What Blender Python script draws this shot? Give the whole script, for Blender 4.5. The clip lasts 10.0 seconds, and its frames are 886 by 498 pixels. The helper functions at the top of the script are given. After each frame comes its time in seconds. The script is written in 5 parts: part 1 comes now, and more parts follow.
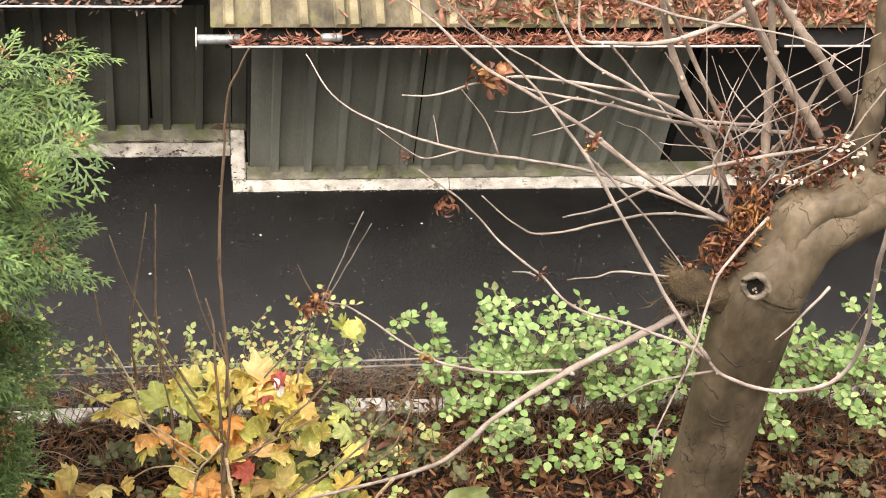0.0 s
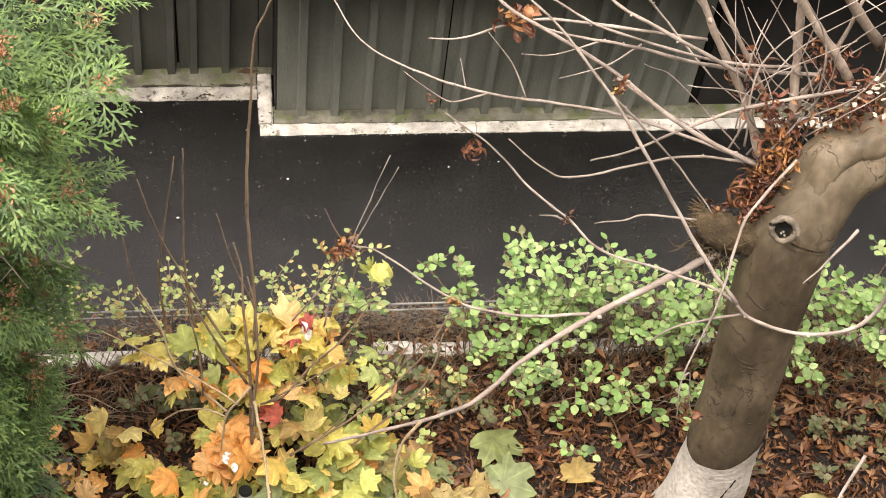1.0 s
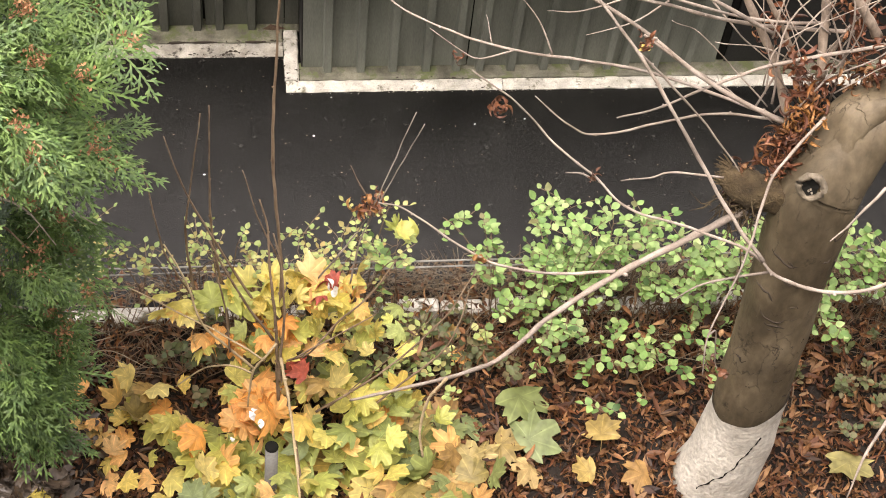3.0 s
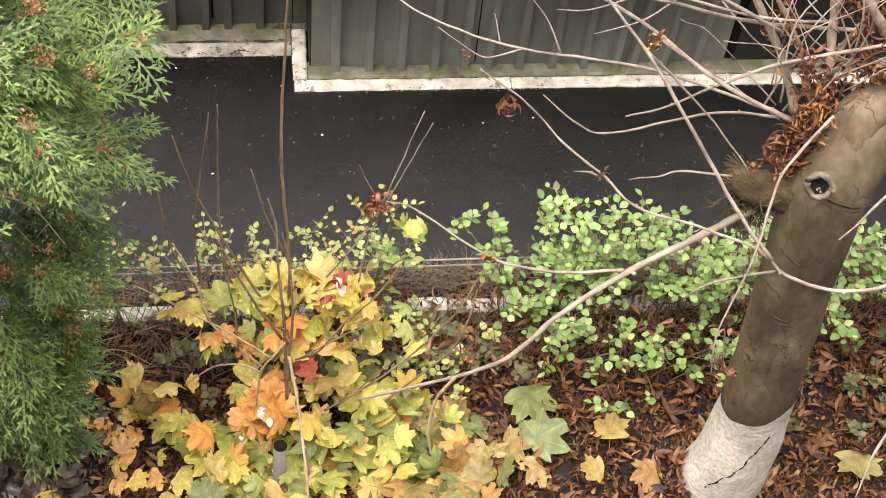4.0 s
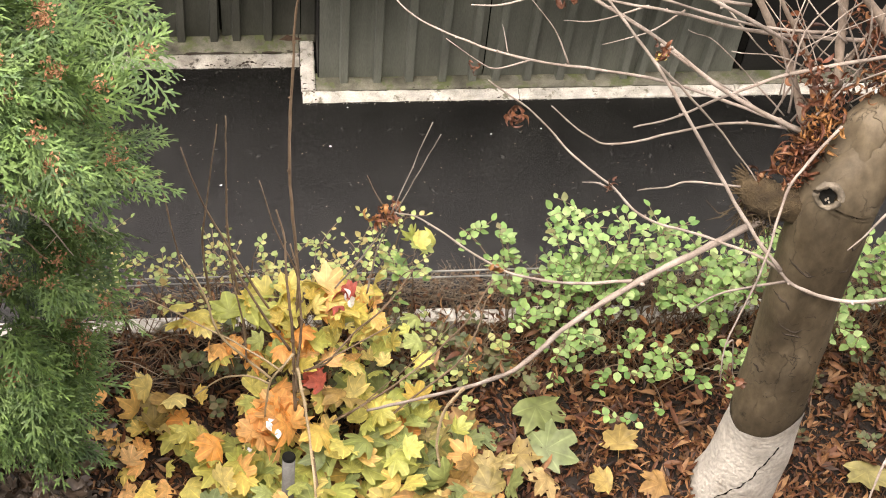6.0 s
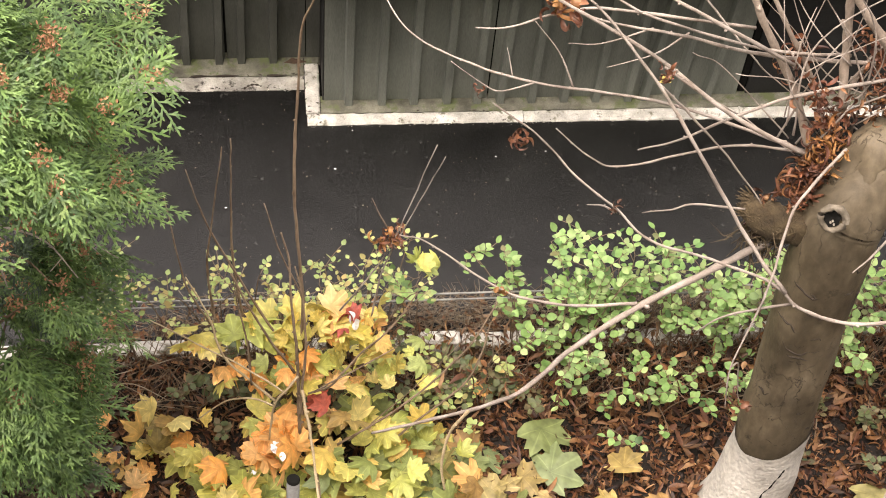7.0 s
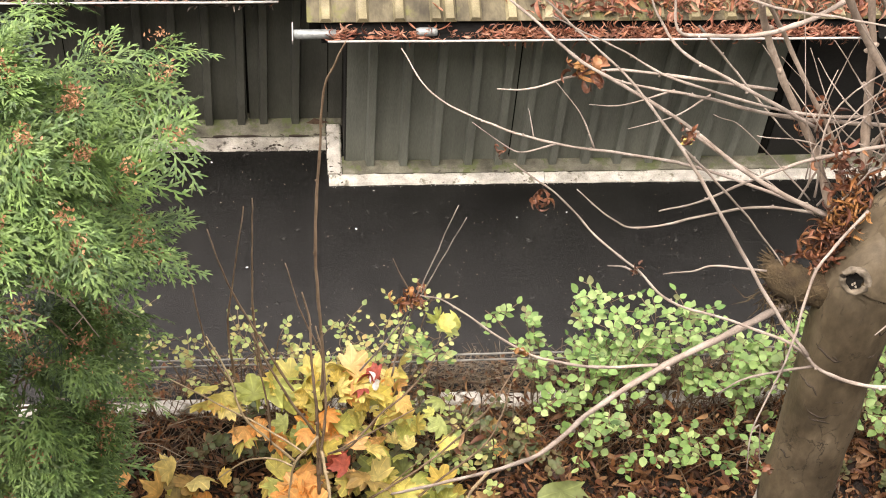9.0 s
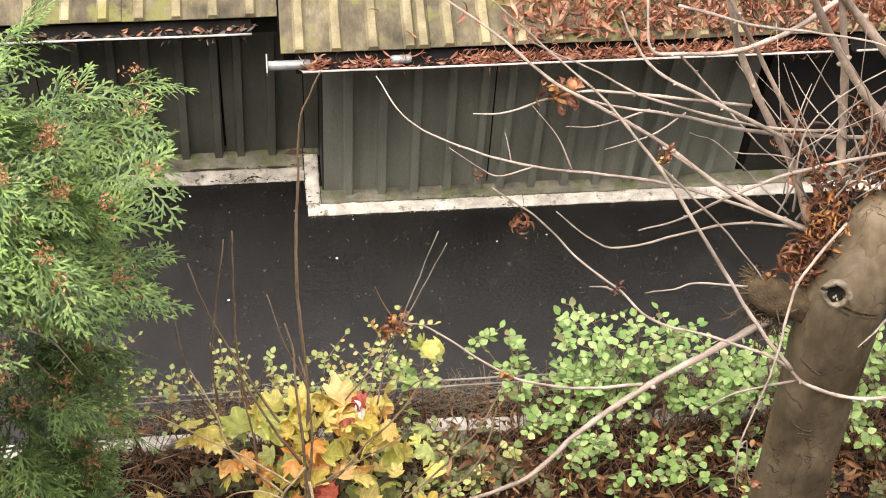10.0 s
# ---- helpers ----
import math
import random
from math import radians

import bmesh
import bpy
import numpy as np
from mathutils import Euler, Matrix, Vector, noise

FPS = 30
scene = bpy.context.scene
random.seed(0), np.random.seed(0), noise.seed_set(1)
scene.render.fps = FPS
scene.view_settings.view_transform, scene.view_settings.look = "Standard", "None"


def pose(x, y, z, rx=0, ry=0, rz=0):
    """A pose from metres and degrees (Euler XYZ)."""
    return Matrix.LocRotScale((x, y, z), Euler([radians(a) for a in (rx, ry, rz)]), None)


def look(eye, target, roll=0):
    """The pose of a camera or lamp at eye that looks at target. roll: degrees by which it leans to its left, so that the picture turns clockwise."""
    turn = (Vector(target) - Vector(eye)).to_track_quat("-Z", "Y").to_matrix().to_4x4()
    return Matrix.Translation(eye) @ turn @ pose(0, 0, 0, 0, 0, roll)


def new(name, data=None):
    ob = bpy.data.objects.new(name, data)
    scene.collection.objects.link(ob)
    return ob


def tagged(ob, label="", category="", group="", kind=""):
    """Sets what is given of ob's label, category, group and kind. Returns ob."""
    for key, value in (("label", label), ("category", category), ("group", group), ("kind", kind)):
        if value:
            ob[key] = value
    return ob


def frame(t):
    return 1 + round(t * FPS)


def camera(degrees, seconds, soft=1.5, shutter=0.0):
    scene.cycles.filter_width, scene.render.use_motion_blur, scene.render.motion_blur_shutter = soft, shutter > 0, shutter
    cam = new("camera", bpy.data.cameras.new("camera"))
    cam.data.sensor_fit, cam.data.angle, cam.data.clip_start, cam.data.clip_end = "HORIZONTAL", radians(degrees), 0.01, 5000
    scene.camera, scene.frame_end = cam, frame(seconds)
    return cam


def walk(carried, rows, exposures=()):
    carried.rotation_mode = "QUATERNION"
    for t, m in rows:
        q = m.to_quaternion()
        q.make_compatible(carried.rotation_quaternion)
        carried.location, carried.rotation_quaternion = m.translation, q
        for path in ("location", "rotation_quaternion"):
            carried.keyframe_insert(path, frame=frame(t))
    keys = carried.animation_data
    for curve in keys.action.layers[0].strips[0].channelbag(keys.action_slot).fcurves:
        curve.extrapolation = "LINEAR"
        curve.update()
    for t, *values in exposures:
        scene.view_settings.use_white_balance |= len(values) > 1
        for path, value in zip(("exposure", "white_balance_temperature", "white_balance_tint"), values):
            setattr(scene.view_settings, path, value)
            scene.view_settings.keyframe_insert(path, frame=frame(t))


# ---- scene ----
cam = camera(29.0, 10.0, soft=1.0)
EYE = (-0.172, -5.915, 7.011)
walk(cam, [
    (0, pose(*EYE, 38.475, -5.653, -5.794)),
    (0.5, pose(*EYE, 37.328, -5.193, -5.569)),
    (1, pose(*EYE, 36.544, -4.883, -5.305)),
    (1.5, pose(*EYE, 35.896, -4.638, -5.188)),
    (2, pose(*EYE, 35.383, -4.524, -5.107)),
    (2.5, pose(*EYE, 35.153, -4.380, -4.891)),
    (4, pose(*EYE, 35.020, -3.995, -4.577)),
    (4.5, pose(*EYE, 35.016, -3.888, -4.547)),
    (5, pose(*EYE, 35.060, -3.853, -4.471)),
    (5.5, pose(*EYE, 35.172, -3.774, -4.501)),
    (7, pose(*EYE, 36.131, -3.588, -4.403)),
    (7.5, pose(*EYE, 36.639, -3.500, -4.263)),
    (8, pose(*EYE, 37.167, -3.419, -4.108)),
    (8.5, pose(*EYE, 37.674, -3.299, -3.949)),
    (9, pose(*EYE, 38.116, -3.189, -3.779)),
    (9.5, pose(*EYE, 38.510, -2.920, -4.113)),
    (10, pose(*EYE, 39.081, -2.505, -5.662)),
], exposures=[(0, 1.85, 7300, 18.5), (10, 1.85, 7300, 18.5)])

# ---- overcast daylight ----
world = bpy.data.worlds.new("sky")
world.use_nodes = True
scene.world = world
wn, wl = world.node_tree.nodes, world.node_tree.links
sky = wn.new("ShaderNodeTexSky")
sky.sky_type, sky.sun_disc = "NISHITA", False
sky.sun_elevation, sky.sun_rotation = radians(70), radians(226)
sky.air_density, sky.dust_density, sky.ozone_density = 1.0, 4.0, 1.0
grey = wn.new("ShaderNodeHueSaturation")
grey.inputs["Saturation"].default_value = 0.15
wl.new(sky.outputs[0], grey.inputs["Color"])
wl.new(grey.outputs[0], wn["Background"].inputs["Color"])
wn["Background"].inputs["Strength"].default_value = 0.145
sun = new("sun", bpy.data.lights.new("sun", "SUN"))
sun.data.energy, sun.data.angle, sun.data.color = 0.95, radians(60), (1.0, 0.97, 0.92)
sun.matrix_world = look((-2.0, -1.9, 7.5), (0, 0, 0))

# ---- materials ----


def nodes_of(name):
    m = bpy.data.materials.new(name)
    m.use_nodes = True
    return m, m.node_tree.nodes, m.node_tree.links


def ramp_of(n, colours, lo=0.25, hi=0.75):
    r = n.new("ShaderNodeValToRGB")
    e = r.color_ramp.elements
    while len(e) < len(colours):
        e.new(0.5)
    for i, c in enumerate(colours):
        e[i].position = lo + (hi - lo) * i / max(1, len(colours) - 1)
        e[i].color = (*c, 1)
    return r


def surface(name, colours, scale=8.0, fine=120.0, rough=0.8, bump=0.3, metal=0.0, stretch=(1, 1, 1), grime=0.35, grime_scale=2.0, spots=None, relief=0.004, gloss=0.5, cracks=None):
    """A weathered surface: large patches, fine grain, grime, cracks and relief."""
    m, n, l = nodes_of(name)
    b = n["Principled BSDF"]
    co = n.new("ShaderNodeTexCoord")
    mp = n.new("ShaderNodeMapping")
    mp.inputs["Scale"].default_value = stretch
    l.new(co.outputs["Object"], mp.inputs["Vector"])
    big = n.new("ShaderNodeTexNoise")
    big.inputs["Scale"].default_value, big.inputs["Detail"].default_value, big.inputs["Roughness"].default_value = scale, 8, 0.65
    l.new(mp.outputs[0], big.inputs["Vector"])
    r = ramp_of(n, colours)
    l.new(big.outputs["Fac"], r.inputs[0])
    small = n.new("ShaderNodeTexNoise")
    small.inputs["Scale"].default_value, small.inputs["Detail"].default_value = fine, 4
    l.new(mp.outputs[0], small.inputs["Vector"])
    wide = n.new("ShaderNodeTexNoise")
    wide.inputs["Scale"].default_value, wide.inputs["Detail"].default_value = grime_scale, 6
    l.new(co.outputs["Object"], wide.inputs["Vector"])
    g = n.new("ShaderNodeMapRange")
    g.inputs["From Min"].default_value, g.inputs["From Max"].default_value = 0.35, 0.7
    g.inputs["To Min"].default_value, g.inputs["To Max"].default_value = 1.0, 1.0 - grime
    l.new(wide.outputs["Fac"], g.inputs["Value"])
    s = n.new("ShaderNodeMapRange")
    s.inputs["From Min"].default_value, s.inputs["From Max"].default_value = 0.3, 0.7
    s.inputs["To Min"].default_value, s.inputs["To Max"].default_value = 0.8, 1.15
    l.new(small.outputs["Fac"], s.inputs["Value"])
    mu = n.new("ShaderNodeMath")
    mu.operation = "MULTIPLY"
    l.new(g.outputs[0], mu.inputs[0])
    l.new(s.outputs[0], mu.inputs[1])
    mx = n.new("ShaderNodeVectorMath")
    mx.operation = "SCALE"
    l.new(r.outputs["Color"], mx.inputs[0])
    l.new(mu.outputs[0], mx.inputs["Scale"])
    colour = mx.outputs[0]
    if spots:
        tint, amount, spot_scale = spots
        sp = n.new("ShaderNodeTexNoise")
        sp.inputs["Scale"].default_value, sp.inputs["Detail"].default_value, sp.inputs["Roughness"].default_value = spot_scale, 7, 0.7
        l.new(co.outputs["Object"], sp.inputs["Vector"])
        k = n.new("ShaderNodeMapRange")
        k.inputs["From Min"].default_value, k.inputs["From Max"].default_value = 0.62 - amount, 0.70 - amount
        l.new(sp.outputs["Fac"], k.inputs["Value"])
        mix = n.new("ShaderNodeMix")
        mix.data_type = "RGBA"
        l.new(k.outputs[0], mix.inputs["Factor"])
        l.new(colour, mix.inputs["A"])
        mix.inputs["B"].default_value = (*tint, 1)
        colour = mix.outputs["Result"]
    split = None
    if cracks:
        tint, crack_scale, width, wide_map = cracks
        cm = n.new("ShaderNodeMapping")
        cm.inputs["Scale"].default_value = wide_map
        warp = n.new("ShaderNodeVectorMath")
        warp.operation = "MULTIPLY_ADD"
        l.new(small.outputs["Color"], warp.inputs[0])
        warp.inputs[1].default_value = (0.06, 0.06, 0.06)
        l.new(co.outputs["Object"], warp.inputs[2])
        l.new(warp.outputs[0], cm.inputs["Vector"])
        vo = n.new("ShaderNodeTexVoronoi")
        vo.feature = "DISTANCE_TO_EDGE"
        vo.inputs["Scale"].default_value = crack_scale
        l.new(cm.outputs[0], vo.inputs["Vector"])
        ck = n.new("ShaderNodeMapRange")
        ck.inputs["From Min"].default_value, ck.inputs["From Max"].default_value = 0.0, width
        ck.inputs["To Min"].default_value, ck.inputs["To Max"].default_value = 1.0, 0.0
        l.new(vo.outputs["Distance"], ck.inputs["Value"])
        where = n.new("ShaderNodeMapRange")
        where.inputs["From Min"].default_value, where.inputs["From Max"].default_value = 0.49, 0.62
        l.new(big.outputs["Fac"], where.inputs["Value"])
        split = n.new("ShaderNodeMath")
        split.operation = "MULTIPLY"
        l.new(ck.outputs[0], split.inputs[0])
        l.new(where.outputs[0], split.inputs[1])
        mc = n.new("ShaderNodeMix")
        mc.data_type = "RGBA"
        l.new(split.outputs[0], mc.inputs["Factor"])
        l.new(colour, mc.inputs["A"])
        mc.inputs["B"].default_value = (*tint, 1)
        colour = mc.outputs["Result"]
    l.new(colour, b.inputs["Base Color"])
    b.inputs["Roughness"].default_value, b.inputs["Metallic"].default_value, b.inputs["Specular IOR Level"].default_value = rough, metal, gloss
    if bump:
        bp = n.new("ShaderNodeBump")
        bp.inputs["Strength"].default_value, bp.inputs["Distance"].default_value = bump, relief
        ad = n.new("ShaderNodeMath")
        l.new(small.outputs["Fac"], ad.inputs[0])
        l.new(big.outputs["Fac"], ad.inputs[1])
        rise = ad
        if split:
            rise = n.new("ShaderNodeMath")
            rise.operation = "SUBTRACT"
            l.new(ad.outputs[0], rise.inputs[0])
            l.new(split.outputs[0], rise.inputs[1])
        l.new(rise.outputs[0], bp.inputs["Height"])
        l.new(bp.outputs[0], b.inputs["Normal"])
    return m


def leaf_surface(name, colours, by="island", rough=0.55, through_light=0.25, scale=25.0, dark=0.55, veins=False):
    """A leaf: its own hue out of a range, blotches, and some light coming through."""
    m, n, l = nodes_of(name)
    b = n["Principled BSDF"]
    if by == "place":
        pc = n.new("ShaderNodeTexCoord")
        pn = n.new("ShaderNodeTexNoise")
        pn.inputs["Scale"].default_value, pn.inputs["Detail"].default_value = 9, 3
        l.new(pc.outputs["Object"], pn.inputs["Vector"])
        sp = n.new("ShaderNodeMapRange")
        sp.inputs["From Min"].default_value, sp.inputs["From Max"].default_value = 0.28, 0.72
        l.new(pn.outputs["Fac"], sp.inputs["Value"])
        src = sp.outputs[0]
    elif by == "object":
        src = n.new("ShaderNodeObjectInfo").outputs["Random"]
    else:
        src = n.new("ShaderNodeNewGeometry").outputs["Random Per Island"]
    r = ramp_of(n, colours, 0.0, 1.0)
    l.new(src, r.inputs[0])
    co = n.new("ShaderNodeTexCoord")
    no = n.new("ShaderNodeTexNoise")
    no.inputs["Scale"].default_value, no.inputs["Detail"].default_value = scale, 5
    l.new(co.outputs["Object"], no.inputs["Vector"])
    k = n.new("ShaderNodeMapRange")
    k.inputs["From Min"].default_value, k.inputs["From Max"].default_value = 0.3, 0.7
    k.inputs["To Min"].default_value, k.inputs["To Max"].default_value = dark, 1.2
    l.new(no.outputs["Fac"], k.inputs["Value"])
    mx = n.new("ShaderNodeVectorMath")
    mx.operation = "SCALE"
    l.new(r.outputs["Color"], mx.inputs[0])
    l.new(k.outputs[0], mx.inputs["Scale"])
    if veins:
        mp = n.new("ShaderNodeMapping")
        mp.inputs["Location"].default_value = (0, -0.0115, 0)
        l.new(co.outputs["Object"], mp.inputs["Vector"])
        gr = n.new("ShaderNodeTexGradient")
        gr.gradient_type = "RADIAL"
        l.new(mp.outputs[0], gr.inputs["Vector"])
        near = None
        for at in (0.75, 0.6167, 0.8833, 0.4944, 0.0056):
            d = n.new("ShaderNodeMath")
            d.operation = "SUBTRACT"
            l.new(gr.outputs["Fac"], d.inputs[0])
            d.inputs[1].default_value = at
            e = n.new("ShaderNodeMath")
            e.operation = "ABSOLUTE"
            l.new(d.outputs[0], e.inputs[0])
            if near is None:
                near = e
            else:
                k2 = n.new("ShaderNodeMath")
                k2.operation = "MINIMUM"
                l.new(near.outputs[0], k2.inputs[0])
                l.new(e.outputs[0], k2.inputs[1])
                near = k2
        vr = n.new("ShaderNodeMapRange")
        vr.inputs["From Min"].default_value, vr.inputs["From Max"].default_value = 0.003, 0.010
        vr.inputs["To Min"].default_value, vr.inputs["To Max"].default_value = 1.35, 1.0
        l.new(near.outputs[0], vr.inputs["Value"])
        both = n.new("ShaderNodeMath")
        both.operation = "MULTIPLY"
        l.new(vr.outputs[0], both.inputs[0])
        l.new(k.outputs[0], both.inputs[1])
        l.new(both.outputs[0], mx.inputs["Scale"])
    l.new(mx.outputs[0], b.inputs["Base Color"])
    b.inputs["Roughness"].default_value = rough
    bp = n.new("ShaderNodeBump")
    bp.inputs["Strength"].default_value, bp.inputs["Distance"].default_value = 0.3, 0.003
    l.new(no.outputs["Fac"], bp.inputs["Height"])
    l.new(bp.outputs[0], b.inputs["Normal"])
    if through_light:
        tr = n.new("ShaderNodeBsdfTranslucent")
        l.new(mx.outputs[0], tr.inputs["Color"])
        ms = n.new("ShaderNodeMixShader")
        ms.inputs[0].default_value = through_light
        l.new(b.outputs[0], ms.inputs[1])
        l.new(tr.outputs[0], ms.inputs[2])
        l.new(ms.outputs[0], n["Material Output"].inputs["Surface"])
    return m


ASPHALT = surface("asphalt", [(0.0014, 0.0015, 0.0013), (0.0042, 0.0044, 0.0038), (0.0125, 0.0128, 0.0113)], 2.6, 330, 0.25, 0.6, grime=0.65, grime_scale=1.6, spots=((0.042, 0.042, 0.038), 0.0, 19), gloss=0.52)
PLASTER = surface("grey_plaster", [(0.48, 0.465, 0.43), (0.60, 0.585, 0.55)], 3, 120, 0.9, 0.4)
RUST = surface("rust_stain", [(0.055, 0.033, 0.020), (0.11, 0.066, 0.038)], 30, 140, 0.95, 0.4, grime=0.5, grime_scale=20)
SOIL = surface("soil", [(0.010, 0.0075, 0.006), (0.028, 0.020, 0.014)], 9, 90, 0.95, 0.8)
FIELD = surface("far_ground", [(0.05, 0.06, 0.03), (0.09, 0.085, 0.05)], 0.4, 20, 0.95, 0.3)
WHITE_PAINT = surface("white_paint", [(0.36, 0.35, 0.29), (0.66, 0.64, 0.57), (0.80, 0.78, 0.72)], 12, 140, 0.8, 0.8, grime=0.45, grime_scale=9, spots=((0.15, 0.145, 0.10), 0.065, 17))
DIRTY_PAINT = surface("dirty_white_paint", [(0.22, 0.205, 0.165), (0.46, 0.44, 0.38), (0.68, 0.66, 0.61)], 8, 140, 0.85, 0.9, grime=0.6, grime_scale=7, spots=((0.045, 0.040, 0.032), 0.075, 15))
EDGE_PAINT = surface("flaked_white_paint", [(0.50, 0.48, 0.42), (0.72, 0.70, 0.64), (0.84, 0.82, 0.77)], 6, 140, 0.8, 0.6, grime=0.45, grime_scale=5, spots=((0.13, 0.12, 0.085), 0.095, 8))
CONCRETE = surface("mossy_concrete", [(0.075, 0.072, 0.050), (0.20, 0.195, 0.145), (0.33, 0.32, 0.255)], 9, 160, 0.9, 1.0, grime=0.65, grime_scale=6, spots=((0.10, 0.12, 0.05), 0.11, 7))
STEEL = surface("grey_steel_sheet", [(0.132, 0.144, 0.121), (0.174, 0.188, 0.159), (0.215, 0.229, 0.195)], 2.5, 90, 0.42, 0.1, stretch=(4, 4, 0.4), grime=0.35, grime_scale=1.3, gloss=0.35)
# darker grey than STEEL, used on the set-back garage only
SETBACK_STEEL = surface("setback_grey_steel_sheet", [(0.072, 0.076, 0.063), (0.096, 0.101, 0.085), (0.122, 0.127, 0.108)], 2.5, 90, 0.5, 0.1, stretch=(4, 4, 0.4), grime=0.45, grime_scale=1.6, gloss=0.25)
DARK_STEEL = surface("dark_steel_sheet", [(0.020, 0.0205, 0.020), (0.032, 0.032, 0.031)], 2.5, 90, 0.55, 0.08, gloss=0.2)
ROOF = surface("weathered_roof_sheet", [(0.034, 0.028, 0.018), (0.092, 0.079, 0.048), (0.160, 0.140, 0.086), (0.25, 0.225, 0.16)], 8, 90, 0.85, 0.9, stretch=(1, 0.35, 1), grime=0.75, grime_scale=5, spots=((0.125, 0.128, 0.042), 0.10, 3.6))
ROOF_RIB = surface("pale_roof_rib", [(0.13, 0.110, 0.062), (0.26, 0.228, 0.128), (0.38, 0.345, 0.235)], 6, 150, 0.8, 0.6, grime=0.65, grime_scale=5, spots=((0.18, 0.17, 0.06), 0.06, 3))
# zinc taken near black: roof-edge shade inside the gutter is in the colour
ZINC = surface("weathered_zinc_in_shade", [(0.008, 0.008, 0.0075), (0.022, 0.022, 0.021)], 9, 80, 0.8, 0.2, grime=0.6, grime_scale=6, gloss=0.1)
PIPE = surface("dull_grey_pipe", [(0.15, 0.15, 0.14), (0.28, 0.28, 0.27)], 9, 80, 0.55, 0.2, grime=0.5, grime_scale=9)
BRIGHT_ZINC = surface("bright_zinc", [(0.24, 0.275, 0.275), (0.42, 0.45, 0.44)], 12, 80, 0.4, 0.2, metal=0.4, grime=0.5, grime_scale=12)
LIP = surface("pale_gutter_lip", [(0.36, 0.35, 0.33), (0.54, 0.53, 0.50)], 14, 80, 0.5, 0.1, grime=0.45, grime_scale=8)
# for black parts; also holds eave and hollow shade as colour
BLACK = surface("black_and_shade", [(0.010, 0.010, 0.009), (0.016, 0.016, 0.014)], 6, 60, 0.9, 0.1, gloss=0.05)
BARK = surface("grey_brown_bark", [(0.046, 0.035, 0.021), (0.106, 0.083, 0.051), (0.156, 0.124, 0.079), (0.215, 0.176, 0.120)], 6.5, 34, 0.6, 0.65, stretch=(1, 1, 0.5), grime=0.6, grime_scale=4.2, spots=((0.028, 0.021, 0.013), 0.01, 8), relief=0.008, gloss=0.35, cracks=((0.026, 0.019, 0.012), 11.0, 0.018, (1, 1, 0.4)))
SCAR = surface("dark_bark_scar", [(0.022, 0.016, 0.011), (0.06, 0.045, 0.03)], 12, 60, 0.9, 0.5)
PALE_BARK = surface("pale_callus_bark", [(0.08, 0.064, 0.042), (0.19, 0.158, 0.112), (0.33, 0.285, 0.22)], 22, 60, 0.8, 1.0, grime=0.6, grime_scale=16, relief=0.008)
TWIG = surface("pale_twig_bark", [(0.20, 0.150, 0.115), (0.41, 0.345, 0.29), (0.62, 0.555, 0.495)], 9, 200, 0.75, 0.4, grime=0.6, grime_scale=6)
LIMB_BARK = surface("smooth_limb_bark", [(0.20, 0.152, 0.115), (0.35, 0.28, 0.22), (0.48, 0.405, 0.33)], 7, 90, 0.75, 0.5, stretch=(1, 1, 0.6), grime=0.5, grime_scale=5, relief=0.006)
BROWN_TWIG = surface("brown_twig_bark", [(0.10, 0.062, 0.036), (0.20, 0.138, 0.085), (0.30, 0.23, 0.16)], 14, 200, 0.8, 0.3, grime=0.3)
STALK = surface("pale_tan_stalk", [(0.30, 0.215, 0.115), (0.50, 0.39, 0.23), (0.64, 0.53, 0.36)], 12, 200, 0.7, 0.3, grime=0.3)
DRY_TWIG = surface("dry_grey_twig", [(0.14, 0.105, 0.07), (0.30, 0.245, 0.175), (0.47, 0.41, 0.32)], 5, 200, 0.85, 0.3, grime=0.3)
LIMEWASH = surface("limewash", [(0.44, 0.41, 0.34), (0.62, 0.59, 0.52), (0.72, 0.70, 0.63)], 6, 50, 0.9, 0.9, grime=0.35, grime_scale=5, spots=((0.32, 0.28, 0.205), -0.04, 9), relief=0.010)
WOOD = surface("cut_wood", [(0.40, 0.33, 0.25), (0.62, 0.56, 0.47)], 40, 160, 0.9, 0.5, grime=0.5, grime_scale=20)
ROTTEN = surface("rotten_wood", [(0.030, 0.020, 0.010), (0.10, 0.070, 0.034), (0.20, 0.150, 0.080)], 14, 120, 0.95, 1.0, grime=0.5, grime_scale=10, relief=0.01)
RAIL = surface("galvanised_rail", [(0.22, 0.22, 0.20), (0.50, 0.50, 0.48)], 9, 120, 0.55, 0.2, metal=0.1, grime=0.6, grime_scale=7)
LITTER = leaf_surface("brown_litter", [(0.016, 0.007, 0.0045), (0.098, 0.034, 0.013), (0.175, 0.064, 0.023), (0.32, 0.15, 0.056), (0.024, 0.011, 0.006), (0.125, 0.044, 0.017), (0.23, 0.108, 0.040), (0.036, 0.016, 0.008), (0.40, 0.225, 0.105), (0.14, 0.055, 0.022)], through_light=0.08, rough=0.6)
OLD_LITTER = leaf_surface("dark_old_litter", [(0.038, 0.029, 0.022), (0.080, 0.062, 0.047), (0.15, 0.127, 0.105), (0.052, 0.034, 0.023), (0.115, 0.072, 0.042), (0.20, 0.175, 0.145)], through_light=0.0, rough=0.3)
RUST_LEAF = leaf_surface("rust_dry_leaf", [(0.10, 0.032, 0.020), (0.28, 0.095, 0.055), (0.42, 0.19, 0.11), (0.20, 0.070, 0.042), (0.46, 0.25, 0.17), (0.30, 0.12, 0.06)], through_light=0.15, rough=0.5)
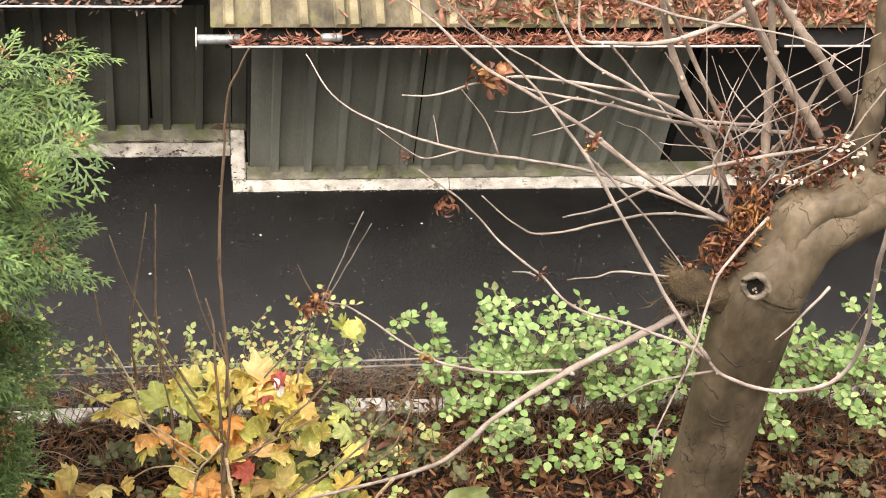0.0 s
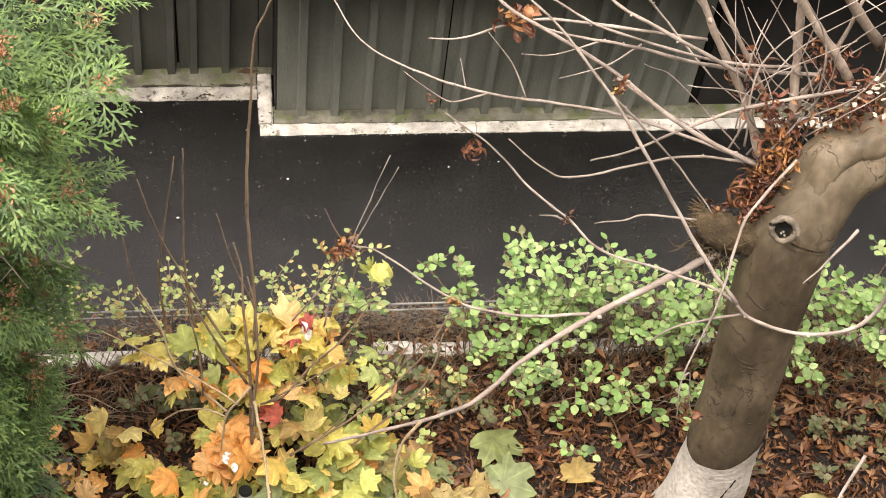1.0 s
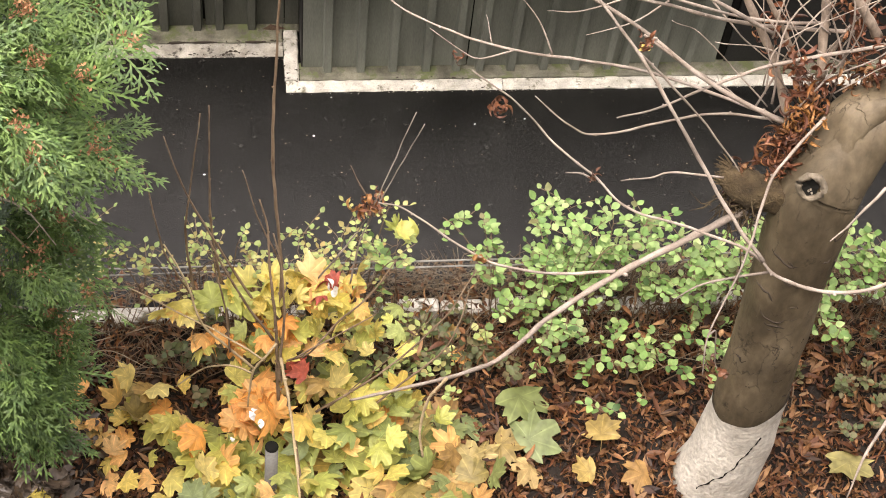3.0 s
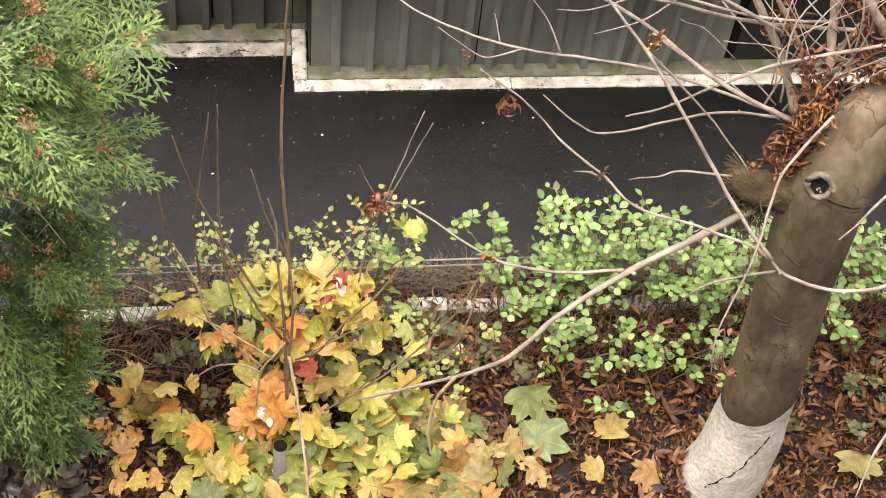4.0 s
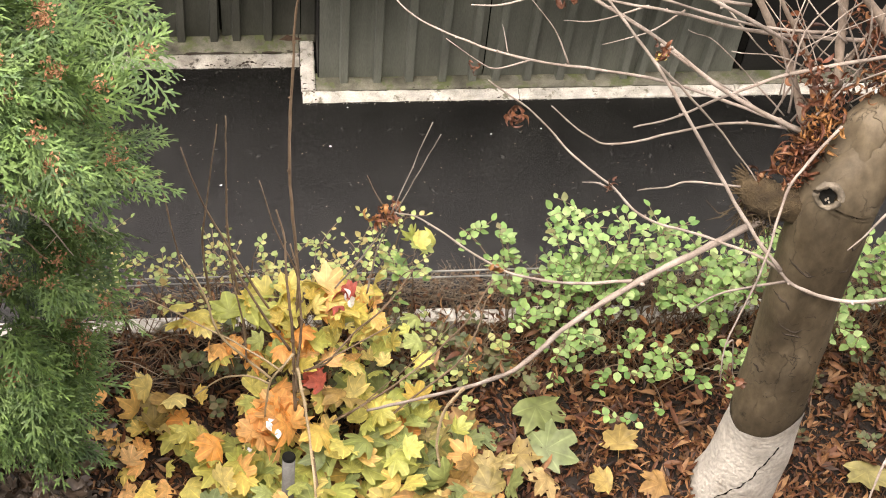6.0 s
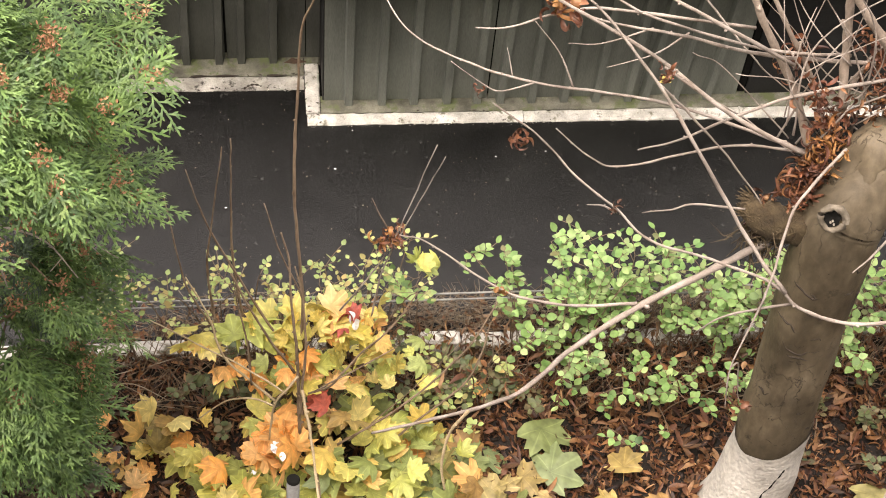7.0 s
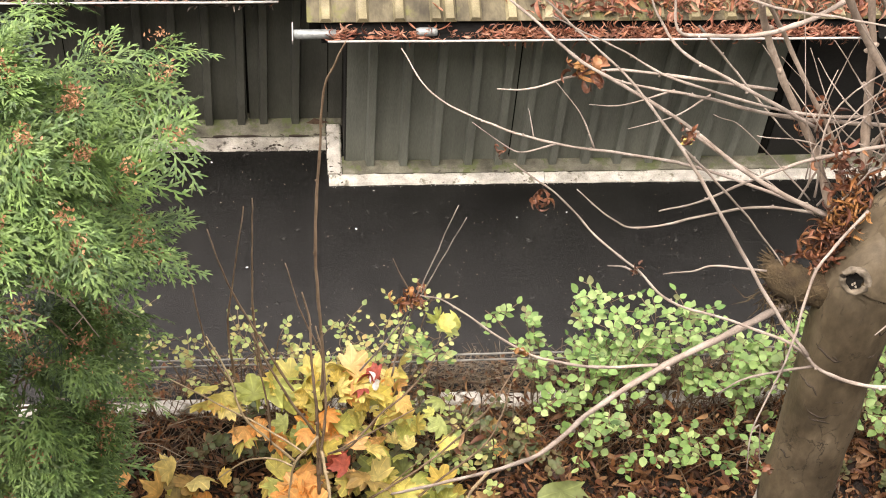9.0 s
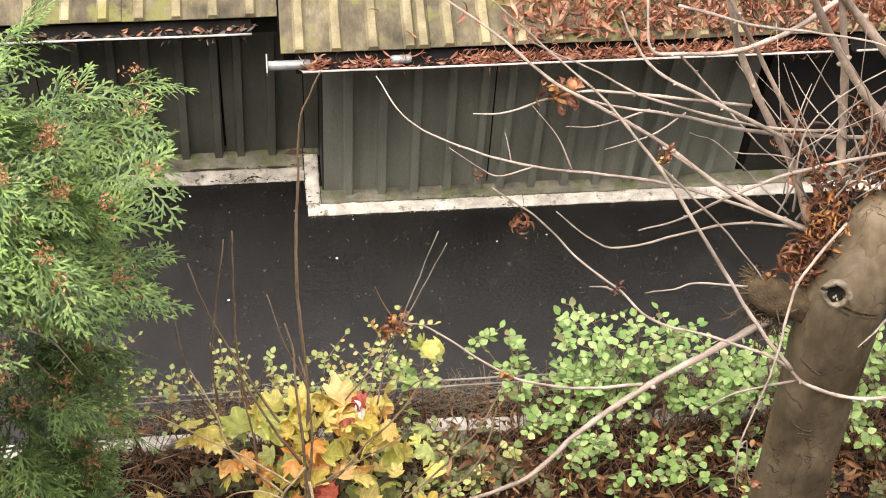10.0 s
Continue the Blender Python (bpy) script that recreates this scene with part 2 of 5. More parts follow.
HEAD_LEAF = leaf_surface("dead_brown_leaf", [(0.040, 0.015, 0.009), (0.155, 0.052, 0.026), (0.27, 0.102, 0.047), (0.078, 0.028, 0.016), (0.23, 0.096, 0.05), (0.052, 0.021, 0.013), (0.37, 0.17, 0.07), (0.31, 0.135, 0.078)], through_light=0.08, rough=0.5)
SCRAPS_OF_LEAF = leaf_surface("dark_rotten_leaf", [(0.02, 0.012, 0.009), (0.06, 0.03, 0.02), (0.03, 0.018, 0.012), (0.13, 0.055, 0.035)], through_light=0.05, rough=0.6)
YELLOW_BITS = leaf_surface("small_yellow_leaf", [(0.55, 0.42, 0.10), (0.62, 0.50, 0.16), (0.45, 0.34, 0.10)], through_light=0.2)
GOLD_LEAF = leaf_surface("orange_dry_leaf", [(0.36, 0.15, 0.05), (0.44, 0.22, 0.07), (0.28, 0.11, 0.045)], through_light=0.15)
MAPLE = leaf_surface("autumn_maple_leaf", [(0.76, 0.55, 0.14), (0.60, 0.55, 0.13), (0.74, 0.60, 0.21), (0.50, 0.50, 0.12), (0.76, 0.48, 0.16), (0.64, 0.57, 0.14), (0.76, 0.63, 0.25), (0.55, 0.53, 0.13), (0.68, 0.57, 0.16)], by="object", through_light=0.28, scale=26, dark=0.68, veins=True)
DULL_GREEN_MAPLE = leaf_surface("dull_green_maple_leaf", [(0.17, 0.21, 0.075), (0.24, 0.28, 0.10), (0.20, 0.25, 0.11)], by="object", through_light=0.15, scale=26, dark=0.6, veins=True)
DULL_MAPLE = leaf_surface("dull_fallen_maple_leaf", [(0.40, 0.29, 0.09), (0.34, 0.19, 0.065), (0.31, 0.27, 0.09), (0.46, 0.33, 0.14), (0.38, 0.23, 0.07), (0.27, 0.24, 0.09)], by="object", through_light=0.15, scale=26, dark=0.55, veins=True)
ORANGE_MAPLE = leaf_surface("orange_maple_leaf", [(0.82, 0.38, 0.09), (0.82, 0.48, 0.17), (0.70, 0.30, 0.07), (0.84, 0.56, 0.25), (0.62, 0.34, 0.12)], by="object", through_light=0.25, scale=26, dark=0.7, veins=True)
RED_MAPLE = leaf_surface("red_maple_leaf", [(0.30, 0.05, 0.04), (0.44, 0.10, 0.06)], by="object", through_light=0.2, scale=30, veins=True)
GREEN_MAPLE = leaf_surface("pale_green_maple_leaf", [(0.38, 0.43, 0.11), (0.54, 0.55, 0.14), (0.34, 0.40, 0.13), (0.25, 0.30, 0.09), (0.50, 0.48, 0.12)], by="object", through_light=0.28, scale=26, dark=0.7, veins=True)
SHRUB_LEAF = leaf_surface("fresh_green_leaf", [(0.15, 0.29, 0.075), (0.33, 0.50, 0.16), (0.20, 0.36, 0.10), (0.47, 0.61, 0.25), (0.08, 0.17, 0.045), (0.28, 0.46, 0.14)], by="object", through_light=0.3, dark=0.7)
SHRUB_LEAVES = leaf_surface("fresh_green_leaves", [(0.13, 0.26, 0.075), (0.30, 0.48, 0.155), (0.17, 0.32, 0.09), (0.43, 0.59, 0.24), (0.06, 0.13, 0.04), (0.30, 0.47, 0.16), (0.40, 0.56, 0.23), (0.18, 0.16, 0.07)], through_light=0.3, dark=0.7)
YELLOW_SHRUB = leaf_surface("yellow_green_leaves", [(0.30, 0.41, 0.12), (0.42, 0.50, 0.18), (0.23, 0.34, 0.11), (0.52, 0.53, 0.21), (0.40, 0.30, 0.11), (0.27, 0.38, 0.13)], through_light=0.25, dark=0.75)
DARK_SHRUB = leaf_surface("dark_green_leaves", [(0.07, 0.10, 0.04), (0.13, 0.16, 0.06), (0.09, 0.10, 0.04), (0.17, 0.17, 0.08), (0.16, 0.12, 0.06)], through_light=0.15)
THUJA = leaf_surface("thuja_green", [(0.052, 0.110, 0.034), (0.105, 0.195, 0.056), (0.195, 0.32, 0.088), (0.075, 0.150, 0.050), (0.25, 0.37, 0.105)], by="place", through_light=0.10, scale=28, dark=0.45)
# the crown's inner shade is put into this darker green
THUJA_IN = leaf_surface("shaded_thuja_green", [(0.030, 0.056, 0.034), (0.064, 0.105, 0.060), (0.045, 0.078, 0.044)], through_light=0.05, scale=8, dark=0.7)
CONE = leaf_surface("brown_thuja_cone", [(0.44, 0.215, 0.105), (0.56, 0.31, 0.17), (0.27, 0.125, 0.062)], through_light=0.0)
# white of the road scraps and of the modelled leaf highlights
SCRAP = surface("white_scrap_and_glare", [(0.78, 0.78, 0.78), (0.85, 0.85, 0.85)], 20, 90, 0.4, 0.1, grime=0.1)

# ---- mesh helpers ----


class Soup:
    """Vertices and faces that are gathered into one mesh."""

    def __init__(self):
        self.v, self.f = [], []

    def add(self, verts, faces, m=None):
        k = len(self.v)
        self.v += [tuple(m @ Vector(p)) for p in verts] if m is not None else [tuple(p) for p in verts]
        self.f += [tuple(i + k for i in f) for f in faces]
        return self

    def box(self, x0, x1, y0, y1, z0, z1):
        v = [(x, y, z) for x in (x0, x1) for y in (y0, y1) for z in (z0, z1)]
        return self.add(v, [(0, 1, 3, 2), (4, 6, 7, 5), (0, 4, 5, 1), (2, 3, 7, 6), (0, 2, 6, 4), (1, 5, 7, 3)])

    def mesh(self, name, material, smooth=False):
        me = bpy.data.meshes.new(name)
        me.from_pydata(self.v, [], self.f)
        me.materials.append(material)
        if smooth:
            me.polygons.foreach_set("use_smooth", [True] * len(me.polygons))
        me.update()
        return me


def part(name, soup, material, parent=None, label="", smooth=False, kind=""):
    data = soup if isinstance(soup, bpy.types.Mesh) else soup.mesh(name, material, smooth)
    ob = new(name, data)
    ob.parent = parent
    return tagged(ob, label, kind=kind)


def bevelled(soup, width=0.006, segments=2):
    """The soup's shape with rounded edges."""
    bm = bmesh.new()
    vs = [bm.verts.new(p) for p in soup.v]
    for f in soup.f:
        bm.faces.new([vs[i] for i in f])
    bmesh.ops.recalc_face_normals(bm, faces=bm.faces)
    bmesh.ops.bevel(bm, geom=list(bm.edges), offset=width, segments=segments, affect="EDGES", profile=0.6)
    out = Soup()
    bm.verts.index_update()
    out.add([v.co for v in bm.verts], [[v.index for v in f.verts] for f in bm.faces])
    bm.free()
    return out


def spline(points, steps):
    """A smooth line through points (Catmull-Rom)."""
    p = [Vector(q) for q in points]
    p = [2 * p[0] - p[1]] + p + [2 * p[-1] - p[-2]]
    out = []
    for i in range(1, len(p) - 2):
        for s in range(steps):
            t = s / steps
            a, b, c, d = p[i - 1], p[i], p[i + 1], p[i + 2]
            out.append(0.5 * (2 * b + (c - a) * t + (2 * a - 5 * b + 4 * c - d) * t * t + (3 * b - a - 3 * c + d) * t ** 3))
    return out + [p[-2]]


def tube(points, radii, sides=6, rough=0.0, seed=0.0):
    """A closed tube along points."""
    v, f = [], []
    n = len(points)
    up = Vector((0.31, 0.17, 0.94))
    for i, q in enumerate(points):
        d = (points[min(i + 1, n - 1)] - points[max(i - 1, 0)]).normalized()
        a = d.cross(up)
        a = a.normalized() if a.length > 1e-3 else Vector((1, 0, 0))
        b = d.cross(a)
        for k in range(sides):
            w = 2 * math.pi * k / sides
            dirn = math.cos(w) * a + math.sin(w) * b
            r = radii[i]
            if rough:
                at = (Vector((q.x, q.y, 0.5 * q.z)) + dirn * 0.16) * 9 + Vector((seed, seed, 0))
                r *= 1 + rough * (noise.noise(at) + 0.22 * noise.noise(at * 4) + 0.10 * noise.noise(at * 9))
            v.append(q + r * dirn)
    for i in range(n - 1):
        for k in range(sides):
            f.append((i * sides + k, i * sides + (k + 1) % sides, (i + 1) * sides + (k + 1) % sides, (i + 1) * sides + k))
    f.append(tuple(range(sides))[::-1])
    f.append(tuple((n - 1) * sides + k for k in range(sides)))
    return v, f


def blade(length, width, curl, fold, twist, rows=3):
    """One pointed leaf along +y, folded along its midrib and curled."""
    v, f = [], []
    for i in range(rows + 1):
        t = i / rows
        w = width * 0.5 * math.sin(math.pi * (0.06 + 0.90 * t) ** 0.8)
        a = curl * t
        y = length * (math.sin(a) / a * t if abs(a) > 1e-3 else t)
        z = length * t * (1 - math.cos(a)) / a if abs(a) > 1e-3 else 0
        s, c = math.sin(twist * t), math.cos(twist * t)
        for u in (-1, 0, 1):
            lift = fold * w if u else 0
            v.append((u * w * c - lift * s, y, z + u * w * s + lift * c))
    for i in range(rows):
        k = 3 * i
        f += [(k, k + 1, k + 4, k + 3), (k + 1, k + 2, k + 5, k + 4)]
    return v, f


def maple_leaf(size, droop, rnd):
    """A five-lobed toothed leaf in the xy plane, its stalk at the origin."""
    half = [(90, 0.98), (82, 0.88), (75, 0.87), (66, 0.68), (60, 0.65), (52, 0.84), (42, 0.95), (34, 0.86), (26, 0.82), (15, 0.62), (7, 0.62), (-3, 0.77), (-16, 0.67), (-34, 0.50), (-60, 0.34)]
    ring = half + [(180 - a, r) for a, r in half[:0:-1]]
    v = [(0, 0.10 * size, 0.0)]
    k = rnd.uniform(0, 9)
    for q in (0.5, 1.0):
        for a, r in ring:
            r = r * q * (1 + 0.07 * math.sin(a * 0.31 + k) + 0.04 * math.sin(a * 0.11 + 2 * k))
            x, y = r * math.cos(radians(a)), r * math.sin(radians(a)) + 0.1
            rise = 0.055 * abs(math.sin(radians(a * 3.6 + 35))) * q - droop * r * r + 0.07 * math.sin(5 * x + k) * q
            v.append((x * size, y * size, rise * size))
    n = len(ring)
    f = [(0, 1 + i, 1 + (i + 1) % n) for i in range(n)]
    f += [(1 + i, 1 + n + i, 1 + n + (i + 1) % n, 1 + (i + 1) % n) for i in range(n)]
    return v, f


def turned(x, y, z, rx, ry, rz, s=1.0):
    return pose(x, y, z, rx, ry, rz) @ Matrix.Scale(s, 4)


# ---- ground, alley, kerbs ----
rng = random.Random(5)
s = Soup()
s.add([(-1500, -1500, -0.03), (1500, -1500, -0.03), (1500, 1500, -0.03), (-1500, 1500, -0.03)], [(0, 1, 2, 3)])
tagged(part("ground", s, FIELD), "flat ground of soil and grass", "ground", kind="structure")

s = Soup()
nx, ny = 160, 24
for i in range(nx + 1):
    for j in range(ny + 1):
        x, y = -16 + 32 * i / nx, -1.50 + 2.2 * j / ny
        s.v.append((x, y, 0.006 * noise.noise(Vector((x * 0.8, y * 1.3, 0)))))
s.f = [(i * (ny + 1) + j, (i + 1) * (ny + 1) + j, (i + 1) * (ny + 1) + j + 1, i * (ny + 1) + j + 1) for i in range(nx) for j in range(ny)]
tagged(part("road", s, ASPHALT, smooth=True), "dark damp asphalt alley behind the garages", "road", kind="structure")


def bed_height(x, y):
    return 0.08 + 0.035 * noise.noise(Vector((x * 1.7, y * 1.7, 3))) + 0.02 * noise.noise(Vector((x * 6, y * 6, 1)))


s = Soup()
nx, ny = 150, 60
for i in range(nx + 1):
    for j in range(ny + 1):
        x, y = -10 + 20 * i / nx, -6.6 + 5.16 * j / ny
        s.v.append((x, y, bed_height(x, y)))
s.f = [(i * (ny + 1) + j, (i + 1) * (ny + 1) + j, (i + 1) * (ny + 1) + j + 1, i * (ny + 1) + j + 1) for i in range(nx) for j in range(ny)]
tagged(part("garden_bed", s, SOIL, smooth=True), "dark garden soil under fallen leaves", "ground", kind="structure")


def strip(x0, x1, y0, y1, z0, z1, wobble=0.004, step=0.06):
    """A long cast strip with slightly uneven edges."""
    q = Soup()
    n = max(2, int(max(x1 - x0, y1 - y0) / step))
    along_x = x1 - x0 >= y1 - y0
    for i in range(n + 1):
        t = i / n
        for a, z in ((0, z0), (0, z1 - 0.008), (0.12, z1), (0.88, z1), (1, z1 - 0.008), (1, z0)):
            d = t * (x1 - x0 + y1 - y0)
            w = wobble * (noise.noise(Vector((d * 9, a * 3, z * 30 + x0))) + 0.5 * noise.noise(Vector((d * 37, a * 5, x0))))
            if along_x:
                q.v.append((x0 + t * (x1 - x0), y0 + a * (y1 - y0) + w, z + w * 0.6))
            else:
                q.v.append((x0 + a * (x1 - x0) + w, y0 + t * (y1 - y0), z + w * 0.6))
    for i in range(n):
        for k in range(6):
            q.f.append((i * 6 + k, i * 6 + (k + 1) % 6, (i + 1) * 6 + (k + 1) % 6, (i + 1) * 6 + k))
    q.f += [tuple(range(6))[::-1], tuple(n * 6 + k for k in range(6))]
    return q


for x0, x1, y0, y1 in ((0.0, 1.16, -0.006, 0.071), (1.164, 2.35, -0.006, 0.071), (2.354, 5.0, -0.006, 0.071), (-0.9, -0.010, 0.250, 0.346), (-4.0, -0.904, 0.250, 0.346)):
    tagged(part("kerb", strip(x0, x1, y0, y1, -0.02, 0.013, 0.005, 0.02), WHITE_PAINT if x1 > 0 else DIRTY_PAINT), "white-painted worn concrete kerb along the garage", "kerb", "garage kerbs", "structure")
tagged(part("kerb", strip(-0.006, 0.070, 0.075, 0.428, -0.02, 0.015, 0.004, 0.02), WHITE_PAINT), "white-painted short kerb at the step of the plinth", "kerb", "garage kerbs", "structure")
tagged(part("plinth", strip(0.074, 5.0, 0.075, 0.2, -0.02, 0.014, 0.004, 0.03), CONCRETE), "mossy grey concrete plinth strip", "plinth", kind="structure")
tagged(part("plinth", strip(-0.008, 0.082, 0.432, 0.54, -0.02, 0.014, 0.004, 0.03), CONCRETE), "stained concrete corner of the plinth", "plinth", kind="structure")
tagged(part("plinth", strip(-4.0, -0.010, 0.350, 0.54, -0.02, 0.014, 0.004, 0.03), CONCRETE), "stained grey concrete plinth strip", "plinth", kind="structure")

for line in ([(-0.335, 0.254, 0.013), (-0.318, 0.266, 0.014), (-0.304, 0.277, 0.014), (-0.285, 0.281, 0.014), (-0.262, 0.279, 0.014), (-0.240, 0.268, 0.013)], [(-0.62, 0.348, 0.012), (-0.50, 0.350, 0.012), (-0.36, 0.348, 0.012)], [(-0.21, 0.347, 0.012), (-0.10, 0.350, 0.012)]):
    v, f = tube(spline(line, 4), [0.0050 + 0.003 * math.sin(k * 1.3) for k in range(4 * (len(line) - 1) + 1)], 6)
    tagged(part("kerb_crack", Soup().add(v, f), SCAR), "dark ragged crack in the painted kerb", "crack", "kerb cracks", "structure")
flecks = Soup()
for _ in range(260):
    at_left = rng.random() < 0.3
    x = rng.uniform(-1.2, -0.02) if at_left else rng.uniform(0.0, 2.6)
    y = (0.246 if at_left else -0.010) - abs(rng.gauss(0, 0.006))
    flecks.add(*blade(rng.uniform(0.003, 0.009), rng.uniform(0.003, 0.006), 0.2, 0.1, 0.2, 2), turned(x, y, 0.010, 0, 0, rng.uniform(0, 360)))
chips = Soup()
for _ in range(80):
    side = rng.random()
    if side < 0.55:
        x, y = rng.uniform(-1.2, -0.02), rng.choice((0.253, 0.342)) + rng.gauss(0, 0.005)
    elif side < 0.75:
        x, y = rng.choice((0.0, 0.066)) + rng.gauss(0, 0.004), rng.uniform(0.0, 0.42)
    else:
        x, y = rng.uniform(0.0, 2.4), rng.choice((-0.003, 0.068)) + rng.gauss(0, 0.004)
    chips.add(*blade(rng.uniform(0.006, 0.026), rng.uniform(0.004, 0.010), 0.05, 0.05, 0.05, 3), turned(x, y, 0.0185, 0, 0, rng.choice((90, 270, 90)) + rng.gauss(0, 25)))
tagged(part("paint_chips", chips, SCAR), "dark chipped spots along the painted kerb edges", "chips", kind="stuff")
ring = [(-0.055 + (0.055 + 0.02 * math.sin(5 * k)) * math.cos(0.4488 * k), 0.445 + (0.020 + 0.008 * math.cos(3 * k)) * math.sin(0.4488 * k), 0.0185) for k in range(14)]
tagged(part("rust_stain", Soup().add(ring, [tuple(range(14))]), RUST), "rusty brown stain on the concrete plinth", "stain", kind="structure")
tagged(part("paint_flecks", flecks, WHITE_PAINT), "white paint flecks on the asphalt along the kerb", "paint", kind="stuff")

# the house from whose window the alley is seen
tagged(part("wall_house", Soup().box(-14, 14, -7.4, -6.65, -0.02, 9.5), PLASTER), "plain plastered house wall facing the garden", "wall", kind="structure")

# ---- garages ----


def rib_sheet(x0, x1, ribs, z0, z1, y, material, parent, name="wall_sheet", bent=None, lean=0.0):
    """A steel wall sheet whose narrow ribs stand proud of it; it has thickness."""
    prof = [(x0, 0.0)]
    for c in ribs:
        prof += [(c - 0.026, 0), (c - 0.019, -0.042), (c + 0.019, -0.042), (c + 0.026, 0)]
    prof.append((x1, 0.0))
    q, rows = Soup(), 8
    for i in range(rows + 1):
        t = i / rows
        z = z0 + t * (z1 - z0)
        for x, d in prof:
            b = 0.004 * noise.noise(Vector((x * 4, z * 4, y * 7)))
            if bent and abs(x - bent[0]) < 0.045 and abs(z - bent[1]) < 0.12:
                d *= 0.45
            q.v.append((x + (lean * (z - z0) if x0 < x < x1 else 0), y + d + b, z - (0.003 if d < 0 and i == 0 else 0)))
    n = len(prof)
    q.f = [(i * n + k, i * n + k + 1, (i + 1) * n + k + 1, (i + 1) * n + k) for i in range(rows) for k in range(n - 1)]
    back = Soup()
    back.v, back.f = list(q.v), list(q.f)
    back.add([(x, yy + 0.003, z) for x, yy, z in q.v], [f[::-1] for f in q.f])
    edge = list(range(n))
    off = len(q.v)
    back.f += [(k + 1, k, off + k, off + k + 1) for k in edge[:-1]]
    return part(name, back, material, parent)


def roof_sheet(x0, x1, ribs, y0, y1, z0, slope, parent):
    """A corrugated roof sheet rising away from its eave, with pale raised ribs as pieces of their own."""
    flat = Soup()
    rows = 14
    for i in range(rows + 1):
        y = y0 + (y1 - y0) * i / rows
        for x in (x0, x1):
            for d in (0, -0.004):
                flat.v.append((x, y, z0 + slope * (y - y0) + d))
    for i in range(rows):
        k = 4 * i
        flat.f += [(k, k + 2, k + 6, k + 4), (k + 1, k + 5, k + 7, k + 3)]
    flat.f += [(0, 1, 3, 2)]
    sheet = part("roof_sheet", flat, ROOF, parent)
    for c in ribs:
        q = Soup()
        pro = [(-0.030, 0.001), (-0.019, 0.026), (0.019, 0.026), (0.030, 0.001)]
        for i in range(rows + 1):
            y = y0 - 0.004 + (y1 - y0) * i / rows
            for x, d in pro:
                w = 0.0025 * noise.noise(Vector((x * 20 + c * 9, y * 12, 2)))
                q.v.append((c + x + w, y, z0 + slope * (y - y0) + d + w * 0.5))
        q.f = [(i * 4 + k, i * 4 + k + 1, i * 4 + k + 5, i * 4 + k + 4) for i in range(rows) for k in range(3)]
        q.f += [(3, 2, 1, 0)]
        part("roof_rib", q, ROOF_RIB, sheet)
    return sheet


def gutter(x0, x1, y_lip, z_lip, width, parent, end=True):
    """A half-round zinc gutter with a pale rolled front lip."""
    q = Soup()
    n, seg = max(2, int((x1 - x0) / 0.15)), 9
    start = x0 + (0.13 if end else 0)
    for i in range(n + 1):
        x = start + (x1 - start) * i / n
        for shell in (0, 0.003):
            for k in range(seg):
                a = math.pi * k / (seg - 1)
                r = width / 2 - shell
                q.v.append((x, y_lip + width / 2 - math.cos(a) * r * (1 - 0.28 * math.sin(a) ** 0.5), z_lip - 0.004 - math.sin(a) * r * 0.8))
    m = 2 * seg
    for i in range(n):
        for sh in (0, seg):
            for k in range(seg - 1):
                a = i * m + sh + k
                q.f.append((a, a + 1, a + 1 + m, a + m))
    for k in range(seg - 1):
        q.f += [(k, k + 1, seg + k + 1, seg + k)]
    body = part("gutter", q, ZINC, parent, "zinc gutter full of wet leaves, inside shade in its dark colour", smooth=True)
    lip_from = x0 + (0.16 if end else 0)
    pts = [Vector((lip_from + (x1 - lip_from) * i / 20, y_lip - 0.002, z_lip + 0.003 * noise.noise(Vector((i * 0.4, 0, x0))))) for i in range(21)]
    v, f = tube(pts, [0.0058] * 21, 8)
    part("gutter_lip", Soup().add(v, f), LIP, body, "pale rolled gutter lip", smooth=True)
    if end:
        e = Soup()
        ring = [(x0 - 0.002, y_lip + width / 2 - math.cos(math.pi * k / 12) * width / 2, z_lip + 0.004 - math.sin(math.pi * k / 12) * width * 0.45) for k in range(13)]
        e.add(ring + [(x - 0.006, y, z) for x, y, z in ring], [tuple(range(13)), tuple(range(25, 12, -1))] + [(k, k + 13, (k + 1) % 13 + 13, (k + 1) % 13) for k in range(13)])
        part("gutter_end", e, LIP, body, "pale gutter end cap")
        v, f = tube([Vector((x0 + 0.0 + 0.2 * i / 4, y_lip + width * 0.52, z_lip - 0.016)) for i in range(5)], [0.023] * 5, 14)
        part("gutter_sleeve", Soup().add(v, f), BRIGHT_ZINC, body, smooth=True)
    return body


LIP_Y, LIP_Z = -0.188, 1.269
garage = tagged(new("garage"), "low grey corrugated steel garage with a mossy ribbed roof", "garage")
rib_sheet(0.092, 0.972, [0.224, 0.402, 0.575, 0.754, 0.918], 0.016, 1.30, 0.160, STEEL, garage)
rib_sheet(0.979, 1.805, [1.044, 1.214, 1.393, 1.567, 1.744], 0.016, 1.30, 0.157, STEEL, garage, lean=0.014)
rib_sheet(1.8075, 2.352, [1.838, 2.006, 2.182], 0.016, 1.30, 0.160, STEEL, garage, lean=0.055)
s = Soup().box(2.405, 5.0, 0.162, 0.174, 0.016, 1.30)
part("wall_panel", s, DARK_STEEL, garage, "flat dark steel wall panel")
# black backing added behind the sheets to keep their gaps dark
part("dark_backing", Soup().box(0.10, 5.0, 0.20, 0.24, 0.0, 1.30), BLACK, garage)
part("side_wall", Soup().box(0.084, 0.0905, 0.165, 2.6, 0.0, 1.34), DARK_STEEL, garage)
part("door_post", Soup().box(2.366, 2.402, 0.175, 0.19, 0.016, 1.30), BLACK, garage)
